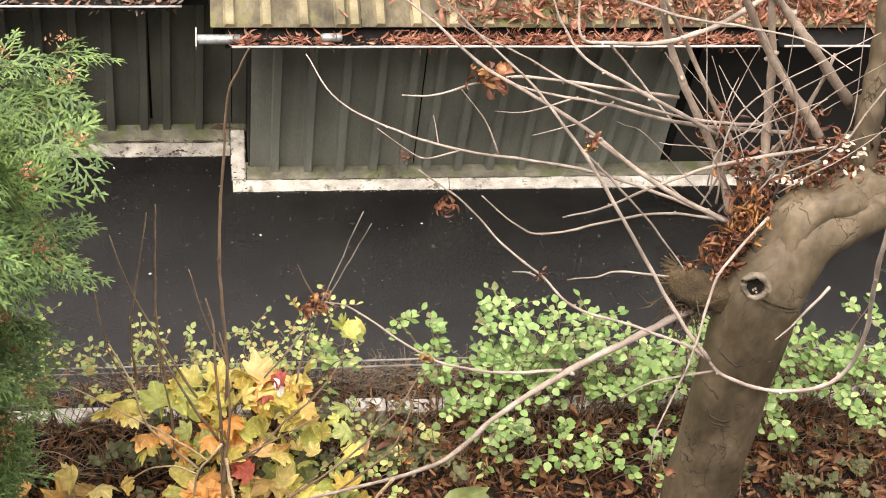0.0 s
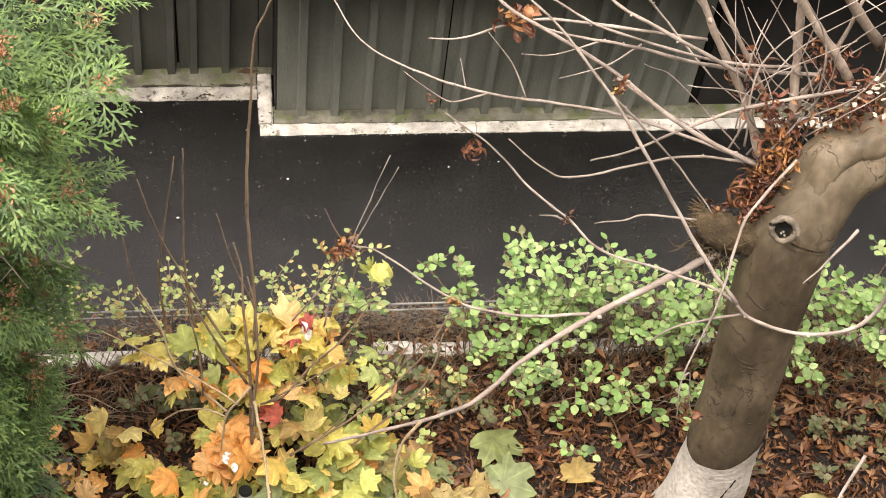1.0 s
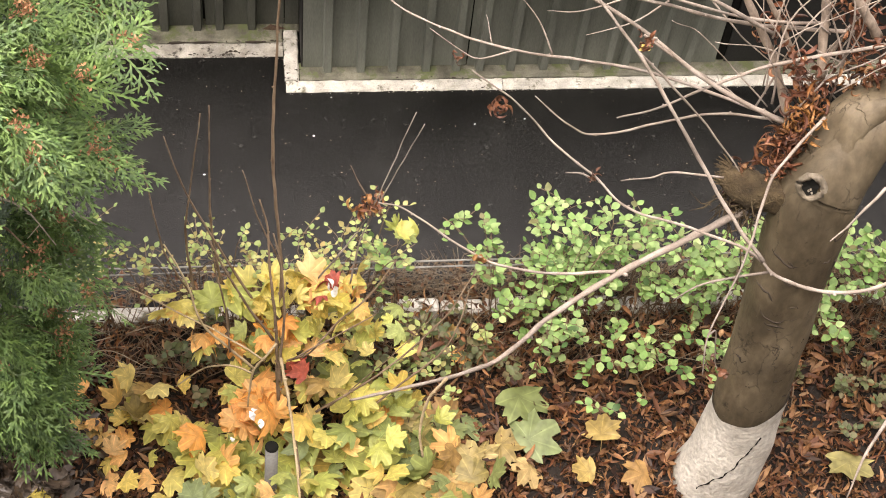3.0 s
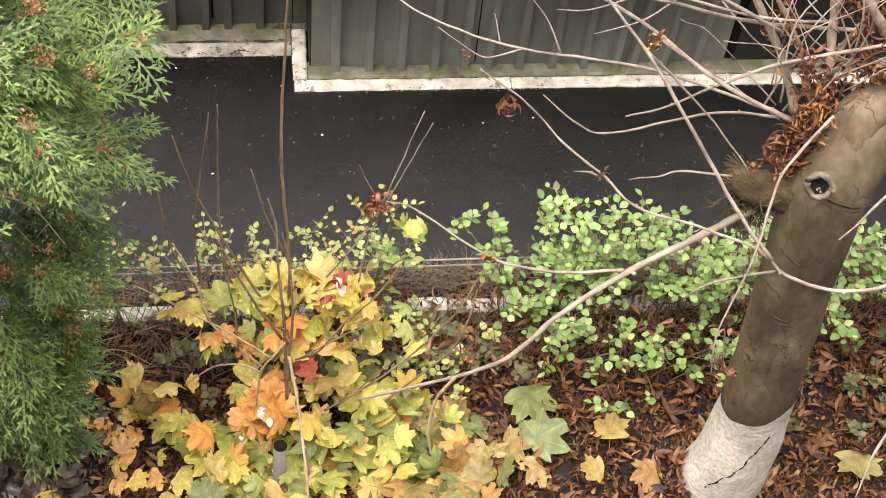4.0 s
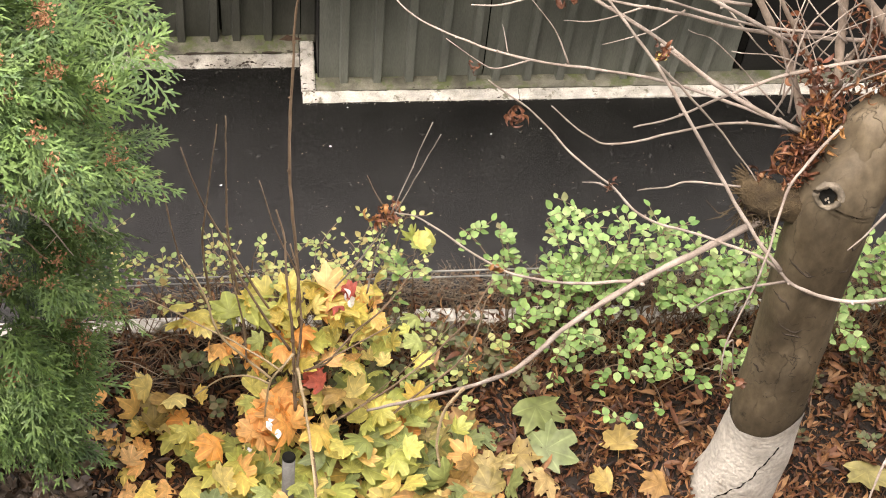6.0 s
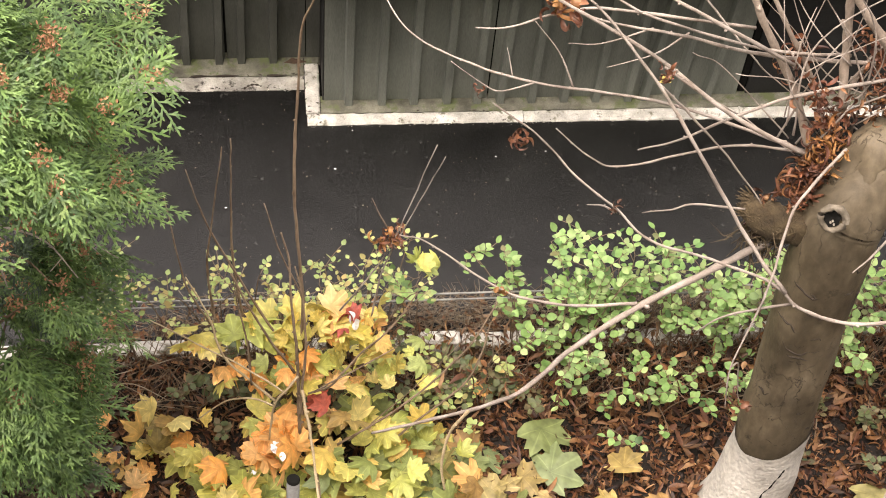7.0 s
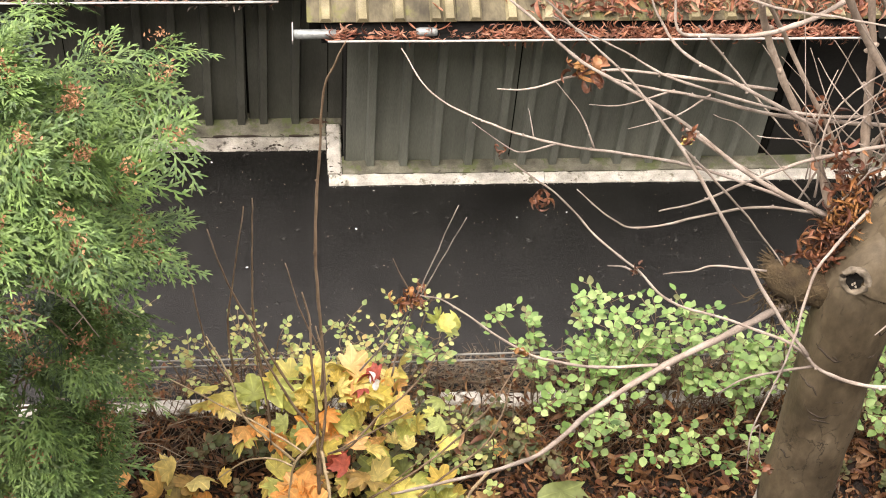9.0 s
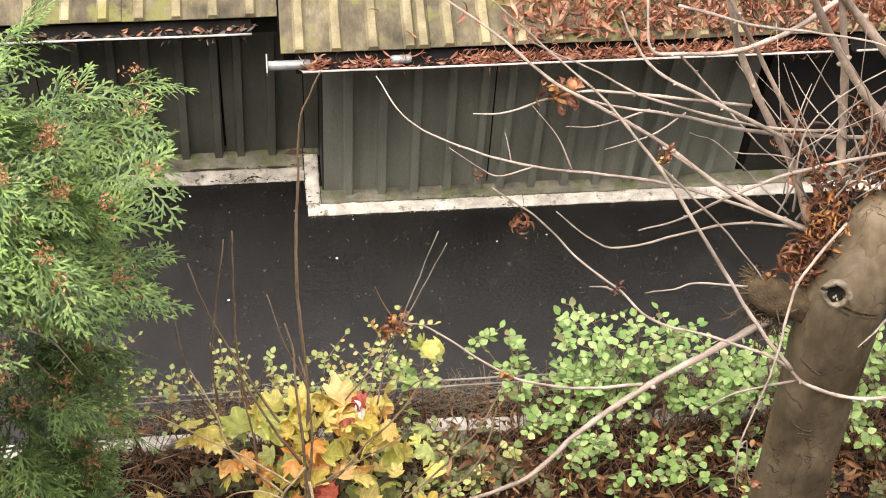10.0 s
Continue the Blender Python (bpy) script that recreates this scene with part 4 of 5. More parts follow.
for _ in range(22):
    a = Vector((rng.gauss(1.88, 0.12), rng.gauss(-1.95, 0.07), rng.uniform(2.12, 2.35)))
    side = -1 if rng.random() < 0.55 else 1
    e = a + Vector((side * rng.uniform(0.05, 0.50), rng.gauss(0.14, 0.14), rng.uniform(0.3, 0.9)))
    mid = a.lerp(e, 0.5) + Vector((rng.gauss(0, 0.09), rng.gauss(0, 0.06), rng.gauss(0, 0.05)))
    shoot([tuple(e), tuple(mid), tuple(a)], rng.uniform(0.0025, 0.005))

# ---- maple sapling ----
sapling = tagged(new("maple_sapling"), "young maple with bare brown stems and large yellow and orange leaves", "sapling")


def stem(points, radius):
    return branch(points[::-1], radius * 0.85, TWIG if points[-1][2] > 2.05 and points[-1][0] > 0.3 else BROWN_TWIG, "stem", sapling, 0.4, 6)


branch([(-0.09, -1.99, 0.72), (-0.10, -2.06, 0.4), (-0.12, -2.12, 0.06)], 0.013, BROWN_TWIG, "stem", sapling, 0.8, 8)
stem([(-0.086, -1.935, 0.72), (-0.075, -1.838, 1.05), (-0.103, -1.655, 1.55), (-0.082, -1.492, 1.95), (-0.067, -1.442, 2.25), (-0.026, -1.442, 2.40), (0.016, -1.469, 2.55)], 0.0095)
stem([(-0.069, -1.954, 0.70), (-0.080, -1.872, 1.10), (-0.162, -1.818, 1.35), (-0.223, -1.748, 1.60)], 0.006)
stem([(-0.432, -1.790, 0.60), (-0.474, -1.674, 1.00), (-0.451, -1.621, 1.25), (-0.385, -1.538, 1.70)], 0.0078)
stem([(-0.299, -1.849, 0.50), (-0.363, -1.660, 1.10), (-0.361, -1.590, 1.40), (-0.350, -1.536, 1.75)], 0.0078)
stem([(-0.381, -1.843, 0.30), (-0.444, -1.730, 0.60), (-0.576, -1.630, 0.90), (-0.647, -1.446, 1.30)], 0.0078)
stem([(-0.089, -1.951, 0.65), (-0.285, -1.796, 1.00), (-0.457, -1.666, 1.35), (-0.535, -1.569, 1.60)], 0.0078)
stem([(0.000, -2.596, 0.30), (-0.037, -2.262, 0.40), (-0.092, -2.064, 0.60), (-0.069, -1.954, 0.70)], 0.008)
stem([(-0.091, -2.035, 0.60), (0.117, -1.992, 0.75), (0.449, -1.846, 1.10)], 0.004)
stem([(0.116, -2.155, 0.40), (0.363, -2.053, 0.60), (0.729, -1.850, 0.90)], 0.004)
stem([(0.080, -1.900, 1.05), (0.200, -1.927, 1.35), (0.281, -1.943, 1.60), (0.426, -1.878, 2.10)], 0.005)
stem([(0.211, -1.899, 1.00), (0.250, -1.879, 1.30), (0.312, -1.940, 1.65), (0.454, -1.935, 2.10)], 0.005)
stem([(0.281, -1.943, 1.60), (0.225, -1.893, 1.70), (0.189, -1.891, 1.80)], 0.004)
stem([(-0.10, -2.20, 0.55), (-0.103, -2.156, 0.80), (-0.107, -2.09, 1.05), (-0.126, -2.00, 1.25), (-0.133, -1.883, 1.40), (-0.16, -1.82, 1.50)], 0.010)
stem([(-0.095, -2.19, 0.70), (-0.09, -2.16, 0.85), (-0.070, -2.091, 1.05), (-0.080, -1.974, 1.25), (-0.11, -1.90, 1.38)], 0.009)
for pts, r, mat in (
        ([(-0.091, -2.223, 0.95), (-0.066, -2.322, 0.85), (-0.042, -2.468, 0.70), (-0.022, -2.640, 0.50), (-0.010, -2.80, 0.14)], 0.0075, STALK),
        ([(-0.117, -2.138, 0.95), (-0.233, -2.100, 1.20), (-0.303, -2.082, 1.40), (-0.358, -2.052, 1.55)], 0.006, BROWN_TWIG),
        ([(-0.297, -2.159, 0.90), (-0.305, -2.099, 1.10), (-0.337, -2.046, 1.30), (-0.353, -2.017, 1.50)], 0.0045, BROWN_TWIG),
        ([(-0.200, -2.180, 0.80), (-0.297, -2.142, 0.90), (-0.405, -2.114, 1.05), (-0.452, -2.059, 1.25), (-0.537, -1.992, 1.45)], 0.006, STALK),
        ([(-0.155, -2.207, 0.90), (-0.295, -2.141, 0.98), (-0.448, -2.087, 1.05), (-0.589, -1.997, 1.05), (-0.722, -1.882, 1.00)], 0.0045, STALK),
        ([(-0.060, -2.180, 0.85), (0.031, -2.202, 0.95), (0.144, -2.158, 1.10), (0.268, -2.134, 1.25), (0.377, -2.063, 1.40)], 0.005, BROWN_TWIG),
        ([(-0.042, -2.233, 0.95), (0.130, -2.193, 1.05), (0.299, -2.153, 1.15)], 0.004, BROWN_TWIG),
        ([(0.060, -2.230, 0.50), (0.183, -2.212, 0.60), (0.374, -2.162, 0.75), (0.580, -2.055, 0.90), (0.666, -1.992, 1.00), (0.738, -1.912, 1.10)], 0.0055, BROWN_TWIG),
        ([(0.300, -2.180, 0.42), (0.447, -2.124, 0.55), (0.597, -2.057, 0.65), (0.680, -1.981, 0.75), (0.736, -1.851, 0.85)], 0.0055, BROWN_TWIG),
        ([(-0.207, -2.233, 0.85), (-0.285, -2.197, 0.85), (-0.403, -2.140, 0.75), (-0.535, -2.140, 0.60)], 0.0045, STALK),
        ([(-0.104, -2.186, 1.00), (-0.155, -2.220, 0.95), (-0.207, -2.233, 0.85), (-0.23, -2.25, 0.60)], 0.0065, STALK)):
    branch(pts[::-1], r, mat, "stem", sapling, 0.6, 6)

LEAF_MESH = {}
for key, mat in (("y", MAPLE), ("o", ORANGE_MAPLE), ("r", RED_MAPLE), ("g", GREEN_MAPLE), ("d", DULL_MAPLE), ("k", DULL_GREEN_MAPLE)):
    LEAF_MESH[key] = []
    for i in range(8):
        q = Soup().add(*maple_leaf(0.115, (0.05, 0.18, 0.30, 0.45, 0.10, 0.60, -0.25, 0.38)[i], rng))
        st = [Vector((0, 0.01, 0)), Vector((0.004, -0.03, -0.01)), Vector((0.0, -0.065, -0.028))]
        q.add(*tube(st, [0.0016] * 3, 4))
        LEAF_MESH[key].append(q.mesh("leaf", mat, True))


def sap_leaves(n, c, spread, keys, size=(0.5, 0.98), tilt=38):
    for _ in range(n):
        p = [c[i] + max(-1.6, min(1.6, rng.gauss(0, 1))) * spread[i] for i in range(3)]
        p[2] = max(p[2], bed_height(p[0], p[1]) + 0.03)
        ob = part("leaf", rng.choice(LEAF_MESH[rng.choice(keys)]), None, sapling)
        ob.matrix_basis = turned(*p, rng.gauss(28, tilt * 0.7), rng.gauss(0, tilt * 0.7), rng.uniform(0, 360), rng.uniform(*size))


sap_leaves(54, (0.045, -1.872, 0.88), (0.125, 0.060, 0.06), "yyyyyyo", (0.4, 0.82), 56)
sap_leaves(36, (-0.03, -1.973, 0.72), (0.13, 0.05, 0.06), "yoyyog", (0.4, 0.82), 56)
sap_leaves(7, (-0.326, -1.80, 0.80), (0.07, 0.02, 0.02), "gy", (0.7, 1.0), 24)
sap_leaves(4, (-0.512, -1.80, 0.72), (0.045, 0.02, 0.02), "y", (0.7, 0.95))
sap_leaves(8, (-0.345, -1.923, 0.62), (0.075, 0.03, 0.03), "oyo", (0.5, 0.85), 50)
sap_leaves(20, (-0.206, -2.211, 0.52), (0.06, 0.055, 0.05), "oooo", (0.6, 1.0), 60)
sap_leaves(14, (-0.021, -2.15, 0.50), (0.10, 0.055, 0.05), "ooyd", (0.6, 1.0), 46)
sap_leaves(3, (-0.019, -2.081, 0.62), (0.03, 0.02, 0.02), "rro", (0.5, 0.75), 60)
sap_leaves(3, (0.125, -1.90, 0.98), (0.025, 0.02, 0.02), "rro", (0.5, 0.65), 70)
sap_leaves(26, (0.258, -2.075, 0.38), (0.13, 0.08, 0.06), "gygyk", (0.5, 0.95))
sap_leaves(12, (-0.384, -2.277, 0.28), (0.12, 0.09, 0.06), "yygygo", (0.55, 0.95))
sap_leaves(5, (-0.587, -2.10, 0.22), (0.10, 0.13, 0.04), "yyyd", (0.5, 0.9))
sap_leaves(9, (-0.13, -2.57, 0.42), (0.06, 0.02, 0.06), "yogy", (0.5, 0.8))
sap_leaves(10, (-0.25, -2.06, 0.42), (0.12, 0.05, 0.05), "gyky", (0.5, 0.8))
sap_leaves(30, (0.11, -2.327, 0.28), (0.17, 0.10, 0.06), "ggykgy", (0.5, 0.95))
sap_leaves(26, (0.426, -2.171, 0.20), (0.16, 0.12, 0.04), "yodgkd", (0.5, 0.95))
sap_leaves(20, (0.618, -2.40, 0.17), (0.15, 0.08, 0.03), "dgdok", (0.6, 1.0))
sap_leaves(18, (-0.239, -2.47, 0.26), (0.15, 0.06, 0.05), "gggky", (0.6, 0.95))
sap_leaves(30, (0.228, -1.869, 0.50), (0.15, 0.08, 0.08), "gyyg", (0.3, 0.65))
sap_leaves(6, (-0.716, -1.94, 0.20), (0.08, 0.06, 0.03), "yyd", (0.7, 1.1))
sap_leaves(6, (-0.882, -2.116, 0.14), (0.10, 0.08, 0.02), "oyd", (0.4, 0.75))
sap_leaves(4, (0.444, -1.728, 1.14), (0.035, 0.02, 0.02), "yyg", (0.45, 0.7))


for x, y, z, key, size in ((-0.65, -1.93, 0.25, "y", 0.85), (-0.56, -2.13, 0.25, "y", 0.90), (-0.58, -2.36, 0.20, "y", 0.85), (-0.35, -2.30, 0.33, "y", 1.00), (-0.45, -2.34, 0.30, "y", 0.90), (-0.36, -2.46, 0.25, "y", 1.00), (-0.25, -2.35, 0.30, "g", 0.80), (-0.50, -1.85, 0.72, "y", 0.80), (-0.37, -1.85, 0.80, "g", 0.85), (-0.25, -1.86, 0.82, "g", 0.80), (0.21, -2.28, 0.40, "g", 0.90), (0.11, -2.29, 0.42, "y", 0.80), (0.25, -2.16, 0.45, "y", 0.80), (0.01, -2.32, 0.35, "k", 0.90), (0.06, -2.46, 0.30, "g", 0.90), (-0.07, -2.45, 0.35, "g", 0.80)):
    ob = part("leaf", rng.choice(LEAF_MESH[key]), None, sapling)
    ob.matrix_basis = turned(x, y, z, rng.gauss(22, 10), rng.gauss(0, 12), rng.uniform(0, 360), size)

# ---- fallen maple leaves ----

def fallen(x, y, key, size, flat=14, lift=0.055):
    q = new("fallen_leaf", rng.choice(LEAF_MESH[key]))
    q.matrix_basis = turned(x, y, bed_height(x, y) + lift, rng.gauss(8, flat), rng.gauss(0, flat), rng.uniform(0, 360), size)
    words = {"y": "large yellow maple leaf lying on brown leaf litter", "d": "dull tan maple leaf lying on brown leaf litter", "o": "orange-brown maple leaf lying on leaf litter", "g": "large pale green maple leaf lying on leaf litter", "r": "red maple leaf lying on leaf litter", "k": "large dull green maple leaf lying on leaf litter"}
    tagged(q, words[key], "leaf", "fallen maple leaves")


for x, y, k, z in ((1.01, -1.98, "k", 1.45), (1.02, -2.23, "k", 1.45), (1.37, -2.22, "d", 1.0), (1.55, -2.41, "d", 0.95), (2.51, -2.38, "d", 1.25), (0.68, -2.09, "k", 1.0), (0.47, -2.26, "k", 1.2), (0.66, -2.33, "d", 1.2), (0.76, -2.42, "d", 1.1), (0.42, -2.05, "d", 0.9), (0.48, -2.12, "d", 0.9), (1.30, -2.40, "d", 0.8)):
    fallen(x, y, k, z, 8, 0.085)
for x, y, k, z in ((-0.74, -1.90, "d", 0.60), (0.35, -2.14, "d", 0.85), (0.51, -2.10, "d", 0.80), (0.67, -2.15, "k", 0.80), (0.48, -2.32, "g", 0.95), (0.46, -2.45, "d", 0.85), (0.61, -2.42, "d", 0.95), (0.74, -2.45, "d", 0.90), (0.75, -2.32, "d", 0.85), (-0.80, -2.04, "y", 0.55), (-0.77, -2.15, "o", 0.35), (-0.79, -2.23, "o", 0.55), (-0.78, -2.35, "y", 0.65), (-1.02, -2.07, "y", 0.55), (-1.17, -2.41, "y", 0.75), (-0.99, -1.89, "o", 0.85), (0.88, -1.75, "d", 0.70), (0.72, -1.68, "d", 0.70), (0.76, -1.75, "o", 0.60)):
    fallen(x, y, k, z, 10, 0.09)
for _ in range(30):
    fallen(rng.gauss(0.05, 0.36), rng.uniform(-2.66, -2.08), rng.choice("yydgyd"), rng.uniform(0.75, 1.25))
for _ in range(30):
    fallen(rng.gauss(0.62, 0.17), rng.uniform(-2.62, -2.0), rng.choice("yddkdk"), rng.uniform(0.7, 1.15), 24)
for _ in range(12):
    fallen(rng.uniform(-0.95, -0.45), rng.uniform(-2.5, -1.95), rng.choice("yygo"), rng.uniform(0.6, 1.0))

# ---- leaf litter ----
BLADES = [blade(rng.uniform(0.06, 0.15), rng.uniform(0.018, 0.048), rng.uniform(-1.2, 1.6), rng.uniform(0.1, 0.7), rng.uniform(-1.2, 1.2), 4) for _ in range(24)]


CRUMPLED = [blade(rng.uniform(0.06, 0.12), rng.uniform(0.024, 0.042), rng.choice((-1, 1)) * rng.uniform(1.6, 4.2), rng.uniform(0.6, 1.5), rng.uniform(-3, 3), 8) for _ in range(24)]
WORMS = [blade(rng.uniform(0.10, 0.20), rng.uniform(0.014, 0.026), rng.choice((-1, 1)) * rng.uniform(1.8, 4.6), rng.uniform(0.8, 1.6), rng.uniform(-3, 3), 9) for _ in range(24)]
CURLS = [blade(rng.uniform(0.09, 0.18), rng.uniform(0.014, 0.030), rng.choice((-1, 1)) * rng.uniform(0.8, 3.6), rng.uniform(0.4, 1.2), rng.uniform(-2.5, 2.5), 6) for _ in range(24)]


def litter(name, n, spot, material, label, size=(0.7, 1.2), steep=22, shapes=None, heading=None):
    q, shapes = Soup(), shapes or BLADES
    for _ in range(n):
        x, y, z = spot()
        q.add(*rng.choice(shapes), turned(x, y, z, rng.gauss(0, steep), rng.gauss(0, steep), rng.uniform(0, 360) if heading is None else rng.choice((90, 270)) + rng.gauss(0, heading), rng.uniform(*size)))
    ob = part(name, q, material, smooth=True)
    return tagged(ob, label, "leaves", kind="stuff")


def bed_spot(x0, x1, y0, y1, lift=0.05):
    def spot():
        x, y = rng.uniform(x0, x1) + rng.gauss(0, 0.12), rng.uniform(y0, y1)
        if y < y0 + 0.3:
            y -= abs(rng.gauss(0, 0.22))
        return x, y, bed_height(x, y) + rng.uniform(0.004, lift)
    return spot


litter("leaf_litter", 23000, bed_spot(-1.05, 3.9, -3.0, -1.48), LITTER, "thick litter of brown chestnut leaflets on the soil", (0.22, 0.72), 34, BLADES + BLADES + CURLS + CRUMPLED[:12])
fans = Soup()
for _ in range(70):
    x, y = rng.uniform(0.6, 3.4), rng.uniform(-2.75, -1.75)
    base = turned(x, y, bed_height(x, y) + rng.uniform(0.04, 0.075), rng.gauss(0, 12), rng.gauss(0, 12), rng.uniform(0, 360), rng.uniform(0.6, 0.9))
    for k in range(rng.randint(4, 6)):
        ang = -75 + 30 * k + rng.gauss(0, 6)
        fans.add(*blade(rng.uniform(0.08, 0.14), rng.uniform(0.026, 0.042), rng.uniform(-0.6, 0.9), rng.uniform(0.2, 0.6), rng.uniform(-0.6, 0.6), 4), base @ pose(0, 0, 0, rng.gauss(0, 8), 0, ang))
tagged(part("leaf_litter", fans, LITTER, smooth=True), "fan-shaped brown chestnut leaves on the litter", "leaves", kind="stuff")
litter("leaf_litter", 5200, bed_spot(-5, 6, -6.3, -2.6), LITTER, "thin litter of brown leaves on open soil", (0.5, 1.0), 20)
litter("old_leaf_litter", 3500, bed_spot(-3.0, -0.95, -3.4, -1.48), OLD_LITTER, "damp blackened leaflets on the soil", (0.3, 0.7), 26, BLADES + CRUMPLED)
litter("old_leaf_litter", 1500, bed_spot(-2.6, -1.02, -3.2, -1.9, 0.08), OLD_LITTER, "damp blackened crumpled old maple leaves", (0.55, 1.1), 26, [maple_leaf(rng.uniform(0.05, 0.085), rng.uniform(-0.9, 1.1), rng) for _ in range(12)])


def roof_spot():
    x = 0.95 + 3.2 * rng.random() ** 0.75 if rng.random() < 0.997 else rng.uniform(-0.1, 1.0)
    y = EAVE_Y + 1.3 * rng.random()
    return x, y, EAVE_Z + SLOPE_R * (y - EAVE_Y) + rng.uniform(0.01, 0.06)


litter("roof_leaves", 9500, roof_spot, RUST_LEAF, "rust-brown fallen chestnut leaves heaped on the roof", (0.4, 1.0), 30, CURLS + CRUMPLED[:6])
litter("roof_leaves", 2200, roof_spot, LITTER, "darker rotting leaves among the heap on the roof", (0.4, 0.9), 24, CURLS)


def gutter_spot():
    x = rng.uniform(0.0, 2.6)
    while x < 0.75 and noise.noise(Vector((x * 9, 1.3, 0))) < 0.05 and rng.random() < 0.85:
        x = rng.uniform(0.0, 2.6)
    return x, LIP_Y + rng.uniform(0.025, 0.085), LIP_Z - rng.uniform(0.004, 0.03)


litter("gutter_leaves", 1500, gutter_spot, RUST_LEAF, "wet rust-brown leaves filling the gutter", (0.28, 0.6), 9, CURLS, 24)
litter("gutter_leaves", 420, lambda: (rng.uniform(-3.4, -0.26), LLIP_Y + rng.uniform(0.02, 0.085), LLIP_Z - rng.uniform(0.025, 0.05)), OLD_LITTER, "damp blackened leaves in the set-back gutter", (0.3, 0.6), 10, None, 24)
litter("gutter_leaves", 45, lambda: (rng.uniform(-1.6, -0.2), LLIP_Y + rng.uniform(0.02, 0.09), LLIP_Z - rng.uniform(0.015, 0.04)), RUST_LEAF, "few brown leaves in the set-back gutter", (0.3, 0.6), 8, None, 24)


def dry_clump(c, r, n, material=HEAD_LEAF, size=(0.45, 0.85)):
    q = Soup()
    for _ in range(n):
        d = Vector([max(-1.0, min(1.0, rng.gauss(0, 0.40))) for _ in range(3)]) * r
        q.add(*(rng.choice(CRUMPLED) if n < 40 or rng.random() < 0.55 else rng.choice(WORMS)), turned(c[0] + d.x, c[1] + d.y, c[2] + d.z, rng.uniform(-90, 60), rng.gauss(0, 50), rng.uniform(0, 360), rng.uniform(*size)))
    part("dry_leaves", q, material, tree, "curled rust-brown dead leaves", smooth=True)


dry_clump((1.825, -2.05, 2.105), 0.095, 120)
dry_clump((1.775, -2.07, 2.03), 0.075, 70)
dry_clump((1.86, -2.03, 2.22), 0.10, 60, GOLD_LEAF, (0.4, 0.7))
dry_clump((1.87, -1.98, 2.28), 0.09, 60)
dry_clump((1.78, -1.97, 2.45), 0.09, 36)
dry_clump((2.28, -1.88, 2.37), 0.13, 130, LITTER, (0.3, 0.7))
for _ in range(22):
    q = Soup().add(*blade(0.028, 0.018, 0.9, 0.5, 0.8, 3))
    part("pale_bark_flake", q, WOOD, tree).matrix_basis = turned(rng.gauss(2.20, 0.06), rng.gauss(-1.96, 0.05), rng.uniform(2.49, 2.53), rng.gauss(0, 30), rng.gauss(0, 30), rng.uniform(0, 360))
dry_clump((0.855, -1.70, 2.64), 0.07, 20, HEAD_LEAF, (0.6, 1.0))
dry_clump((0.83, -1.71, 2.65), 0.05, 8, GOLD_LEAF, (0.6, 0.9))
dry_clump((0.735, -1.87, 2.115), 0.035, 14, HEAD_LEAF, (0.6, 0.9))
dry_clump((1.095, -2.09, 1.97), 0.025, 6, size=(0.3, 0.5))
dry_clump((0.285, -1.935, 1.60), 0.06, 26, HEAD_LEAF, (0.45, 0.75))
dry_clump((0.25, -1.94, 1.61), 0.04, 8, GOLD_LEAF, (0.6, 0.9))
dry_clump((0.58, -1.75, 2.25), 0.025, 7, size=(0.3, 0.5))
dry_clump((0.665, -2.235, 1.665), 0.025, 5, GOLD_LEAF, (0.5, 0.8))
dry_clump((1.225, -1.90, 2.46), 0.025, 5, YELLOW_BITS, (0.4, 0.7))
dry_clump((1.747, -1.76, 2.42), 0.08, 44)
dry_clump((2.05, -1.74, 2.46), 0.10, 60)
dry_clump((2.10, -1.96, 2.44), 0.11, 80)
dry_clump((2.0, -1.97, 2.40), 0.09, 46, LITTER, (0.4, 0.7))
dry_clump((1.67, -2.12, 1.84), 0.08, 90, SCRAPS_OF_LEAF, (0.3, 0.7))
dry_clump((1.64, -2.12, 2.03), 0.06, 14, LITTER, (0.3, 0.6))
dry_clump((1.19, -1.99, 2.60), 0.03, 9, size=(0.4, 0.7))
dry_clump((1.60, -2.60, 1.355), 0.035, 8, size=(0.5, 0.8))
shoot([(1.60, -2.60, 1.36), (1.555, -2.62, 1.50), (1.50, -2.66, 1.75), (1.44, -2.732, 1.85)], 0.004)

# ---- shrubs along the rail ----


def oval(length, width, curl, fold):
    """One round-tipped leaf along +y with a wavy edge."""
    v, f = blade(length, width, curl, fold, rng.uniform(-0.25, 0.25), 5)
    for i in range(6):
        t = i / 5
        w = width * 0.5 * (0.03 + max(0.0, math.sin(math.pi * t ** 0.85)) ** 0.88) * rng.uniform(0.92, 1.08)
        for u in (0, 2):
            p = v[3 * i + u]
            v[3 * i + u] = ((u - 1) * w, p[1], p[2])
    return v, f


OVAL = [oval(rng.uniform(0.050, 0.060), rng.uniform(0.036, 0.046), rng.uniform(-0.5, 0.7), rng.uniform(0.05, 0.35)) for _ in range(10)]


def along(p, way, roll, size):
    """A pose at p whose +y points along way, rolled about it."""
    q = Vector(way).normalized().to_track_quat("Y", "Z").to_matrix().to_4x4()
    return Matrix.Translation(p) @ q @ pose(0, 0, 0, 0, roll, 0) @ Matrix.Scale(size, 4)


